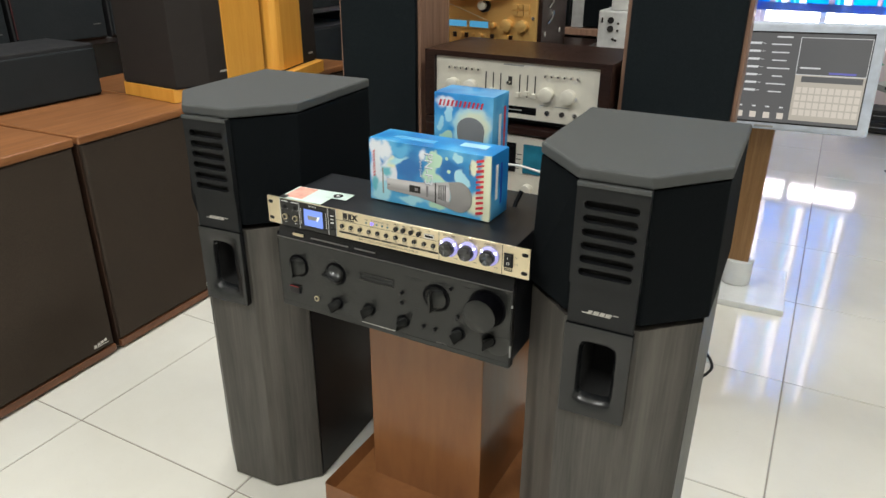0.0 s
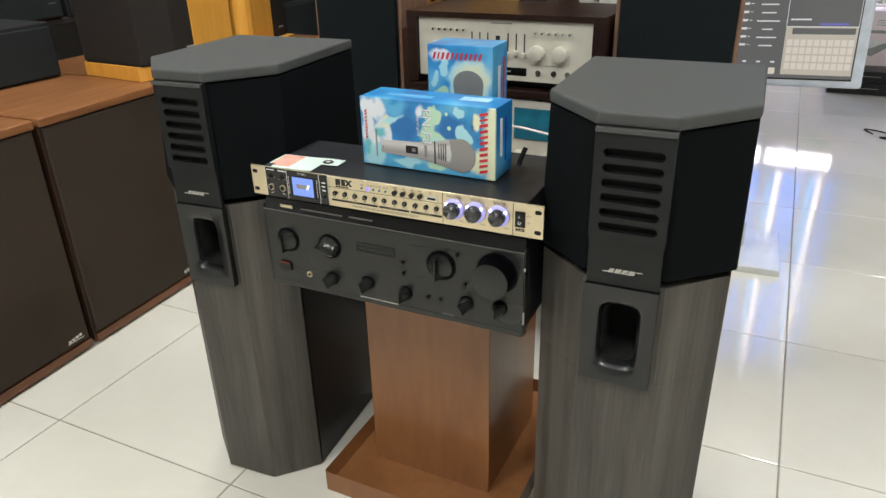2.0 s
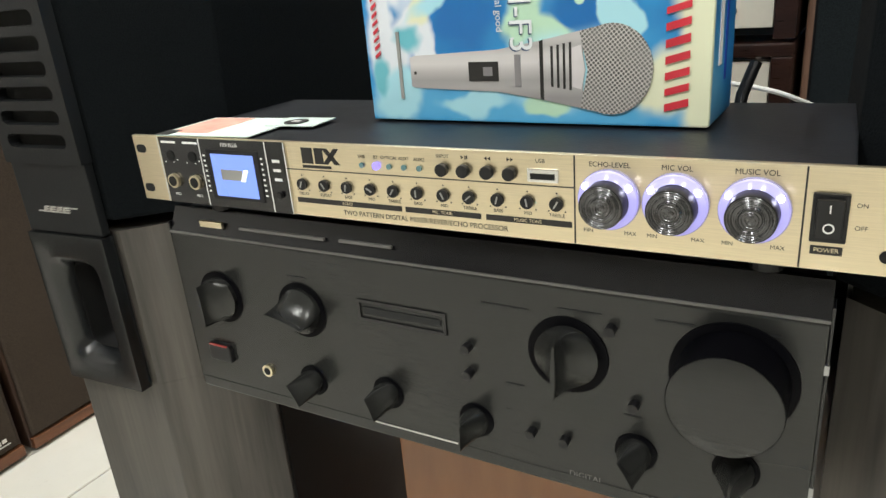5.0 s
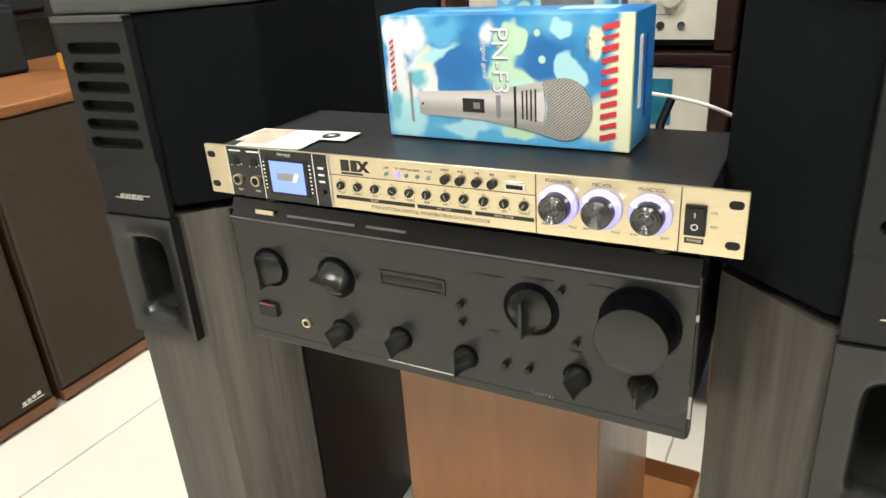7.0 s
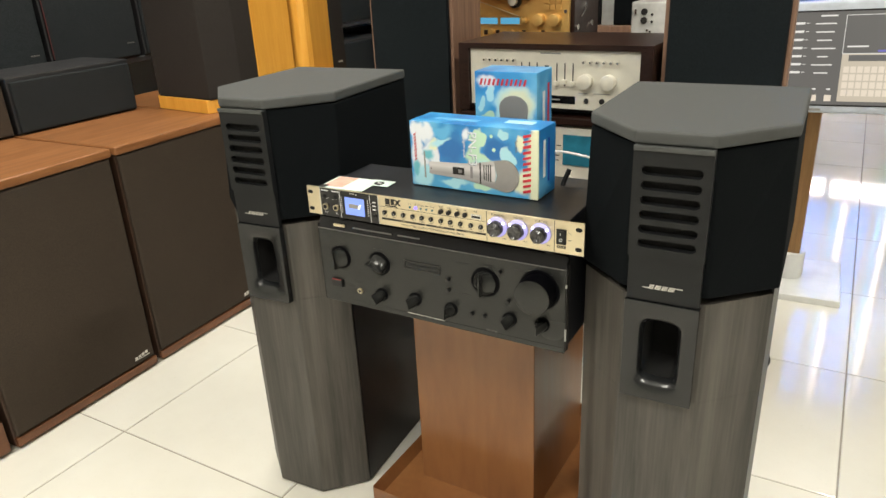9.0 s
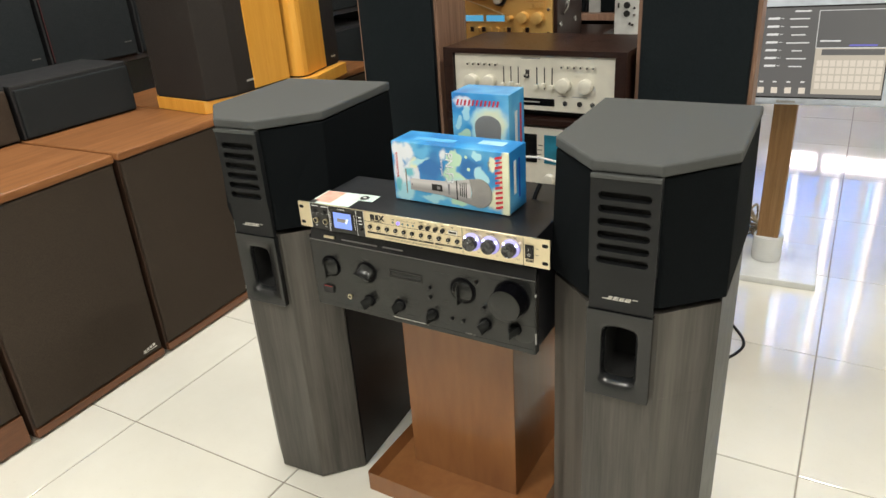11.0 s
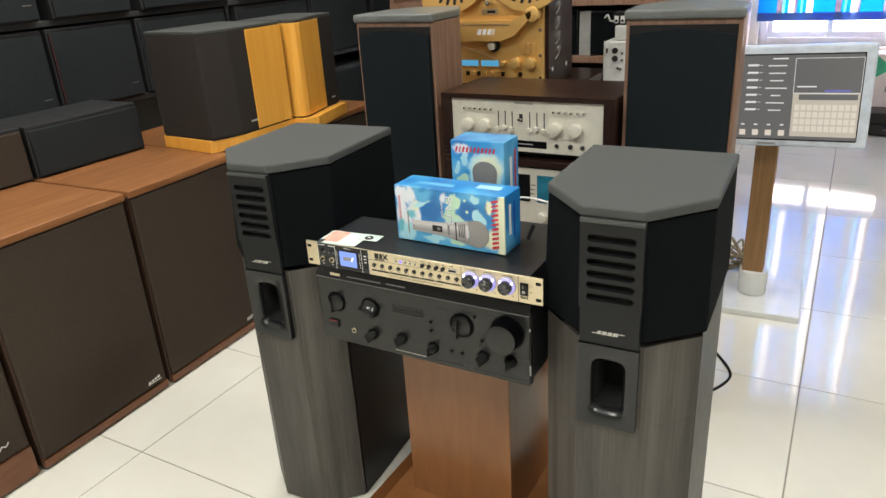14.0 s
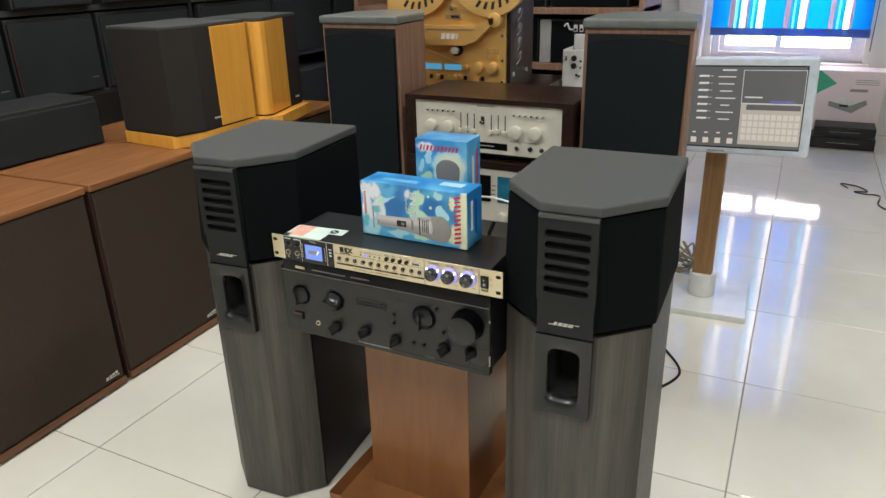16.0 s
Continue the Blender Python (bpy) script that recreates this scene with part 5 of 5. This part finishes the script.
# ---- gold tape recorder ----
def recorder():
    st = thing("side_table", pose(-0.98, 2.06, 0), "dark wooden table under the tape recorder", "table")
    part("top", box(None, -0.28, 0.29, 0, 0.42, 0.74, 0.765, 0.003), M_CASE, st)
    for x in (-0.26, 0.25):
        for y in (0.02, 0.37):
            part("leg", box(None, x, x + 0.03, y, y + 0.03, 0, 0.74), M_CASE, st)
    r = thing("tape_recorder", pose(-0.982, 2.06, 0.766), "gold open-reel tape recorder with two large reels", "tape recorder")
    W, H = 0.212, 0.50
    part("case", box(None, -W, W + 0.012, 0.012, 0.22, 0, H, 0.003), M_CASE, r, "dark rosewood case")
    part("front_panel", box(None, -W, W, 0.0, 0.013, 0.008, H - 0.005, 0.002), M_DECKGOLD, r, "gold brushed front")
    part("meter_window", box(None, -0.135, 0.066, -0.003, 0.0, 0.061, 0.087, 0.001), M_DECKGOLD, r)
    mt = glow("blue_meter", (0.10, 0.45, 0.75), 0.7)
    for x0, x1 in ((-0.13, -0.012), (-0.002, 0.060)):
        part("meter", box(None, x0, x1, -0.0036, -0.002, 0.065, 0.083), mt, r, "blue lit level meter")
    b = outline(None, [(-0.15, 0.206), (0.12, 0.206), (0.185, 0.234), (0.185, 0.216), (0.125, 0.160), (0.08, 0.146), (-0.15, 0.146)], -0.035, 0.002)
    part("head_cover", b, M_DECKGOLD, r, "gold head cover")
    part("head_cover_band", outline(None, [(-0.15, 0.193), (0.115, 0.193), (0.118, 0.197), (-0.15, 0.197)], -0.036, -0.034), M_GOLD, r)
    brand_marks(r, M_WINK, (1.0, 0.9, 1.0, 0.35), 0.034, 0.174, 0.058, 0.017, -0.035)
    part("pinch_roller", cyl(None, 0.188, -0.02, 0.224, 0.022, 0.03, "y", 24, bevel=0.002), M_DECKGOLD, r, smooth=True)
    part("capstan_ring", cyl(None, 0.047, -0.006, 0.128, 0.018, 0.012, "y", 28), M_BLACK, r)
    part("capstan", cyl(None, 0.045, -0.014, 0.130, 0.013, 0.02, "y", 28, bevel=0.001), M_SILVER, r, smooth=True)
    for x, z, q in ((0.123, 0.077, 0.017), (0.172, 0.077, 0.017), (0.080, 0.075, 0.008)):
        part("knob", cyl(None, x, -0.010, z, q, 0.022, "y", 28, bevel=0.001), M_DECKGOLD, r, smooth=True)
    for k, x in enumerate((-0.128, -0.10, -0.078, -0.052, -0.03, -0.012, 0.010, 0.034, 0.056, 0.074, 0.12, 0.135)):
        if k % 3 == 1:
            part("small_knob", cyl(None, x, -0.006, 0.041, 0.008, 0.014, "y", 18), M_DECKGOLD, r, smooth=True)
        else:
            part("key", box(None, x - 0.005, x + 0.005, -0.007, 0.0, 0.034, 0.048, 0.001), M_CASE if k % 2 else M_DECKGOLD, r)
    for row in range(2):
        for k in range(3):
            part("transport_key", box(None, 0.138 + 0.018 * k, 0.154 + 0.018 * k, -0.006, 0.0, 0.104 + 0.018 * row, 0.119 + 0.018 * row, 0.001), M_DECKGOLD, r)
    for x in (-0.13, -0.1, -0.08):
        part("lettering", bar(None, x, 0.112, 0.003, 0.016, 0, 0, 0.001), M_CASE, r)
    part("counter", box(None, 0.006, 0.060, -0.004, 0.0, 0.222, 0.240, 0.001), M_GOLD, r)
    part("counter_window", box(None, 0.026, 0.054, -0.0046, -0.003, 0.227, 0.235), M_INK, r)
    part("tape_guide", cyl(None, 0.036, -0.012, 0.258, 0.008, 0.025, "y", 18), M_STEEL, r, smooth=True)
    part("tape_line", tube(None, [(-0.115, -0.012, 0.145), (-0.02, -0.012, 0.115), (0.06, -0.012, 0.088)], 0.0012, 6), M_GOLD, r)
    for sx in (-1, 1):
        cxr, czr = 0.040 + sx * 0.128, 0.366
        n, b = 48, None
        pts = [(cxr + 0.133 * math.cos(2 * math.pi * k / n), czr + 0.133 * math.sin(2 * math.pi * k / n)) for k in range(n)]
        d = part("reel", outline(None, pts, -0.030, -0.022), M_DECKGOLD, r, "gold metal reel")
        part("reel_back", outline(None, pts, -0.012, -0.006), M_DECKGOLD, d)
        part("tape_pack", cyl(None, cxr, -0.017, czr, 0.11, 0.010, "y", 40), plain("brown_tape", (0.03, 0.018, 0.012), 0.4) if "brown_tape" not in bpy.data.materials else bpy.data.materials["brown_tape"], d)
        for k in range(5):
            a = radians(250 + 14 * k)
            bb = bar(None, 0, 0, 0.010, 0.022, 0, 0.003, 0.0006)
            bmesh.ops.transform(bb, matrix=pose(cxr + 0.100 * math.cos(a), -0.0301, czr + 0.100 * math.sin(a)) @ Matrix.Rotation(-(a - math.pi / 2) + math.pi, 4, "Y"), verts=bb.verts)
            part("reel_print", bb, M_INK, d, "plain black printed mark")
        part("hub", cyl(None, cxr, -0.034, czr, 0.03, 0.012, "y", 28), M_STEEL, d, smooth=True)
    for x, z in ((0.203, 0.032), (0.203, 0.10), (0.203, 0.176)):
        part("screw", cyl(None, x, -0.002, z, 0.005, 0.006, "y", 12), M_STEEL, r)
    for z0 in range(9):
        b = tube(None, [(W + 0.013, 0.06 + 0.004 * (z0 % 2), 0.08 + 0.045 * z0), (W + 0.016, 0.085, 0.095 + 0.045 * z0), (W + 0.013, 0.10, 0.115 + 0.045 * z0)], 0.0035, 6)
        part("handle_link", b, M_STEEL, r)
    for y in (0.03, 0.15):
        part("side_stud", cyl(None, W + 0.014, y, 0.055, 0.008, 0.008, "x", 12), M_STEEL, r)


recorder()


# ---- back shelf with small white devices ----
def back_shelf():
    s = thing("shelf_unit", pose(-1.15, 2.92, 0), "brown wooden shelf unit with dark speakers behind the recorder", "shelf")
    part("back_panel", box(None, -0.75, 0.62, 0.36, 0.38, 0, 1.7), M_DULL, s)
    for z in (0.30, 0.715, 0.945, 1.35):
        part("shelf_board", box(None, -0.75, 0.62, 0, 0.36, z, z + 0.026, 0.002), M_WALNUT, s, "walnut shelf board")
    for x in (-0.75, -0.1, 0.60):
        part("upright", box(None, x, x + 0.02, 0.005, 0.355, 0, 1.7), M_WALNUT, s)
    for x0, x1, z, h in ((-1.20, -0.98, 0.741, 0.19), (-0.97, -0.76, 0.741, 0.18), (-1.2, -0.95, 0.971, 0.3), (-0.93, -0.6, 0.971, 0.3), (-1.2, -0.6, 0.326, 0.3)):
        d = thing("bookshelf_speaker", pose(x0, 2.95, z), "dark grey bookshelf speaker on the shelf unit", "speaker", "speakers on the shelf unit")
        part("cabinet", box(None, 0, x1 - x0, 0.012, 0.25, 0, h, 0.003), M_DULL, d)
        part("grille", box(None, 0.05 if z > 0.7 and z < 0.8 else 0.006, x1 - x0 - 0.006, 0, 0.013, 0.006, h - 0.006, 0.003), M_CLOTHB, d)
        if 0.7 < z < 0.8:
            part("pale_strip", box(None, 0.0, 0.05, 0.002, 0.013, 0.0, h, 0.002), M_GINK, d)
    t = thing("device_stand", pose(-0.66, 2.36, 0), "plain dark stand holding white devices", "stand")
    part("top", box(None, -0.08, 0.12, 0, 0.2, 0.705, 0.728, 0.002), M_CASE, t)
    for x in (-0.07, 0.09):
        part("leg", box(None, x, x + 0.02, 0.05, 0.15, 0, 0.705), M_CASE, t)
    w = thing("white_preamp", pose(-0.69, 2.4, 0.7285), "white box device with black sockets", "device")
    part("body", box(None, 0, 0.13, 0, 0.14, 0, 0.138, 0.006), M_WHITE, w)
    for x, z in ((0.042, 0.108), (0.042, 0.082)):
        part("socket", cyl(None, x, -0.002, z, 0.010, 0.006, "y", 20), M_INK, w)
    part("toggle", box(None, 0.012, 0.018, -0.006, 0, 0.1, 0.116, 0.001), M_STEEL, w)
    for x, z in ((0.068, 0.1), (0.068, 0.078), (0.055, 0.052), (0.064, 0.048)):
        part("toggle", cyl(None, x, -0.004, z, 0.004, 0.009, "y", 10), M_STEEL, w)
    p = thing("power_adapter", pose(-0.655, 2.41, 0.8670), "small white plastic adapter", "adapter")
    part("body", box(None, 0, 0.08, 0, 0.07, 0, 0.05, 0.005), M_WHITE, p)
    c = thing("splitter_box", pose(-0.665, 2.42, 0.9175), "small black device with blue and black sockets", "device")
    part("body", box(None, 0, 0.09, 0, 0.05, 0, 0.04, 0.002), M_BLACK, c)
    for x, mm in ((0.012, M_WINK), (0.033, M_WINK), (0.055, plain("blue_socket", (0.05, 0.22, 0.6), 0.4))):
        part("socket", box(None, x - 0.007, x + 0.007, -0.002, 0, 0.006, 0.030, 0.001), mm, c)
        part("socket_hole", cyl(None, x, -0.0025, 0.014, 0.0045, 0.002, "y", 12), M_HOLE, c)
    part("cable_end", tube(None, spline([(-0.028, -0.005, 0.024), (-0.016, -0.008, 0.034), (-0.008, -0.006, 0.016), (0.004, -0.004, 0.014)]), 0.003, 8), M_WHITE, c)


back_shelf()


# ---- song-selection touch screen on a post ----
def touch_screen():
    s = thing("touch_screen", pose(-0.150, 2.30, 0), "pale-bezelled touch screen on an oak post and marble base", "monitor stand")
    bs = part("base", box(None, -0.157, 0.157, -0.157, 0.157, 0, 0.022, 0.004), M_MARBLE, s, "white marble base")
    bs.matrix_local = pose(0.012, 0.108, 0, 0, 0, 3)
    part("socket", cyl(None, 0.012, 0.11, 0.065, 0.046, 0.085, "z", 32, bevel=0.004), M_MARBLE, s, smooth=True)
    part("post", box(None, -0.024, 0.042, 0.085, 0.135, 0.10, 0.70, 0.004), M_POST, s, "oak post")
    h = part("monitor", box(None, -0.262, 0.262, -0.022, 0.022, -0.148, 0.148, 0.010, 3), M_PALE, s, "pale blue-white bezel")
    h.matrix_local = pose(0.012, 0.0, 0.722, -3, -2, -1)
    dark, list_ink, pale = glow("dim_grey_screen", (0.115, 0.115, 0.115), 1.0), glow("screen_white", (0.75, 0.76, 0.76), 0.9), glow("screen_beige", (0.55, 0.50, 0.42), 0.9)
    key, navy = glow("screen_key", (0.66, 0.60, 0.52), 1.0), glow("screen_blue", (0.16, 0.16, 0.55), 0.9)
    y = -0.0222
    part("display", box(None, -0.236, 0.232, y - 0.0006, y + 0.001, -0.124, 0.120), dark, h, "lit grey song list screen")
    part("screen_edge", box(None, -0.240, 0.236, y - 0.0002, y + 0.001, -0.128, 0.124), M_BLACK, h)
    part("keyboard_panel", bar(None, 0.147, -0.052, 0.172, 0.125, y - 0.0006, 0, 0.0003), pale, h)
    for row in range(4):
        for k in range(10):
            part("screen_key", bar(None, 0.0745 + 0.0163 * k, -0.030 - 0.0205 * row, 0.0132, 0.0165, y - 0.0009, 0, 0.0003), key, h)
    part("screen_field", bar(None, 0.152, 0.000, 0.150, 0.016, y - 0.0009, 0, 0.0003), dark, h)
    part("screen_field", bar(None, 0.147, -0.119, 0.176, 0.009, y - 0.0009, 0, 0.0003), dark, h)
    part("screen_text", bar(None, 0.147, 0.110, 0.172, 0.0015, y - 0.0006, 0, 0.0003), list_ink, h)
    part("screen_text", bar(None, 0.061, 0.061, 0.0015, 0.098, y - 0.0006, 0, 0.0003), list_ink, h)
    part("screen_text", bar(None, 0.2325, 0.061, 0.0015, 0.098, y - 0.0006, 0, 0.0003), list_ink, h)
    part("screen_text", bar(None, 0.147, 0.0115, 0.172, 0.002, y - 0.0006, 0, 0.0003), list_ink, h)
    part("screen_text", bar(None, 0.095, 0.030, 0.050, 0.004, y - 0.0006, 0, 0.0003), list_ink, h)
    for k in range(7):
        part("screen_text", bar(None, -0.052, 0.092 - 0.0215 * k, 0.030, 0.0060, y - 0.0006, 0.001, 0.0003), list_ink, h)
        part("screen_text", bar(None, -0.030, 0.092 - 0.0215 * k, 0.008, 0.0015, y - 0.0006, 0, 0.0003), list_ink, h)
        part("screen_text", bar(None, 0.014, 0.090 - 0.0215 * k, (0.05, 0.044, 0.036, 0.058, 0.026, 0.05, 0.034)[k], 0.0032, y - 0.0006, 0, 0.0003), list_ink, h)
    part("screen_text", bar(None, 0.020, 0.110, 0.04, 0.004, y - 0.0006, 0, 0.0003), list_ink, h)
    part("screen_text", bar(None, 0.175, 0.018, 0.066, 0.005, y - 0.0006, 0, 0.0003), navy, h)
    for k in range(4):
        part("screen_icon", bar(None, -0.070 + 0.036 * k, -0.106, 0.017, 0.017, y - 0.0006, 0, 0.0003), key, h)
        part("screen_text", bar(None, -0.070 + 0.036 * k, -0.082, 0.010, 0.004, y - 0.0006, 0, 0.0003), list_ink, h)
    part("brand_shape", bar(None, 0.0, -0.138, 0.05, 0.006, y + 0.0003, 0, 0.0006), M_GINK, h)


touch_screen()


# ---- carton and players by the window ----
def by_window():
    c = thing("device_carton", pose(0.30, 5.16, 0), "pale pink-white carton with a printed set-top player", "box")
    part("carton", box(None, -0.22, 0.24, 0, 0.2, 0, 0.455, 0.003), plain("pale_pink_card", (0.84, 0.72, 0.74), 0.6, spread=0.05, scale=6), c)
    part("printed_player", outline(None, [(-0.06, 0.23), (0.08, 0.19), (0.16, 0.25), (0.15, 0.275), (0.02, 0.285), (-0.06, 0.26)], -0.001, 0), M_GINK, c)
    part("printed_player_top", outline(None, [(-0.06, 0.262), (0.06, 0.235), (0.15, 0.277), (0.02, 0.287)], -0.0016, 0), M_WINK, c)
    part("printed_slot", bar(None, 0.03, 0.235, 0.05, 0.014, -0.001, 0, 0.0006), M_INK, c)
    part("printed_flash", outline(None, [(-0.16, 0.29), (-0.03, 0.375), (-0.13, 0.452), (-0.16, 0.452)], -0.001, 0), plain("green_print", (0.05, 0.42, 0.25), 0.5), c, "green printed corner")
    part("brand_shape", bar(None, 0.10, 0.335, 0.10, 0.018, 0, 0.002, 0.0006), M_GINK, c)
    for k in range(3):
        part("printed_line", bar(None, 0.14, 0.40 - 0.013 * k, 0.13, 0.004, 0, 0, 0.0006), M_GINK, c)
    for k, (h, w) in enumerate(((0.075, 0.36), (0.065, 0.34))):
        z = 0.075 * k + 0.004
        p = thing("disc_player", pose(0.17 + 0.012 * k, 4.93, z), "black disc player stacked on the floor by the carton", "player", "stacked black players")
        part("body", box(None, 0, w, 0.006, 0.21, 0, h - 0.004, 0.003), M_BLACK, p)
        part("front_panel", box(None, 0, w, 0, 0.008, 0.002, h - 0.006, 0.002), M_GLOSS, p)
        part("drawer_line", bar(None, w / 2, h * 0.5, w * 0.5, 0.003, 0, 0, 0.0006), M_GINK, p)
        part("foot", box(None, 0.02, w - 0.02, 0.03, 0.18, -0.004, 0.0), M_BLACK, p)
    q = thing("curtain_column", pose(-0.66, 5.30, 0), "pale grey painted column beside the window", "column", kind="structure")
    part("shaft", box(None, -0.12, 0.045, 0, 0.149, 0, TOP, 0.004), M_FRAME, q)


by_window()


# ---- cables ----
def cable(name, pts, r, mat, label):
    tagged(part(name, tube(None, spline(pts), r), mat, smooth=True), label, "cable")


cable("black_cable", [(-0.26, 1.62, 0.004), (-0.17, 1.73, 0.004), (-0.126, 1.81, 0.004), (-0.119, 1.87, 0.004), (-0.155, 1.94, 0.004), (-0.22, 2.02, 0.004), (-0.30, 2.06, 0.004)], 0.004, M_BLACK, "black cable looped on the tiled floor")
cable("black_cable", [(0.37, 4.05, 0.005), (0.34, 4.13, 0.005), (0.42, 4.10, 0.005), (0.46, 4.02, 0.005), (0.40, 4.00, 0.005), (0.44, 3.97, 0.005), (0.51, 3.96, 0.005), (0.50, 3.80, 0.005), (0.58, 3.70, 0.005), (0.80, 3.62, 0.005)], 0.0034, M_BLACK, "thin black cable on the floor near the carton")
cable("white_cable", [(-0.62, 1.40, 0.63), (-0.53, 1.36, 0.655), (-0.46, 1.33, 0.660), (-0.38, 1.34, 0.64), (-0.32, 1.40, 0.58), (-0.3, 1.43, 0.4), (-0.31, 1.45, 0.006)], 0.0024, M_WHITE, "white cable behind the amplifier")
rope = plain("beige_cord", (0.30, 0.24, 0.15), 0.8)
rnd = random.Random(4)
pts = [(-0.225 + rnd.uniform(-0.045, 0.04), 2.60 + rnd.uniform(-0.04, 0.05), 0.012 + 0.15 * k / 34 * rnd.uniform(0.4, 1.0)) for k in range(34)]
cable("cord_tangle", pts, 0.004, rope, "tangled heap of beige cords by the screen base")


# ---- floor ----
def floor():
    f = thing("floor", pose(-1.428, 0.868, 0, 0, 0, 0.6), "glossy cream porcelain tiles with grey joints", "floor", kind="structure")
    part("joint_bed", box(None, -2.2, 3.8, -4.2, 5.4, -0.06, -0.0022), M_JOINT, f)
    P, g = 0.5, 0.0017
    me = None
    for i in range(-3, 7):
        for j in range(-7, 10):
            if me is None:
                t = part("tile", box(None, g, P - g, g, P - g, -0.012, 0.0, 0.0012, 1), M_TILE, f)
                me = t.data
            else:
                t = new("tile", me)
                t.parent = f
            t.location = (i * P, j * P, 0)


floor()
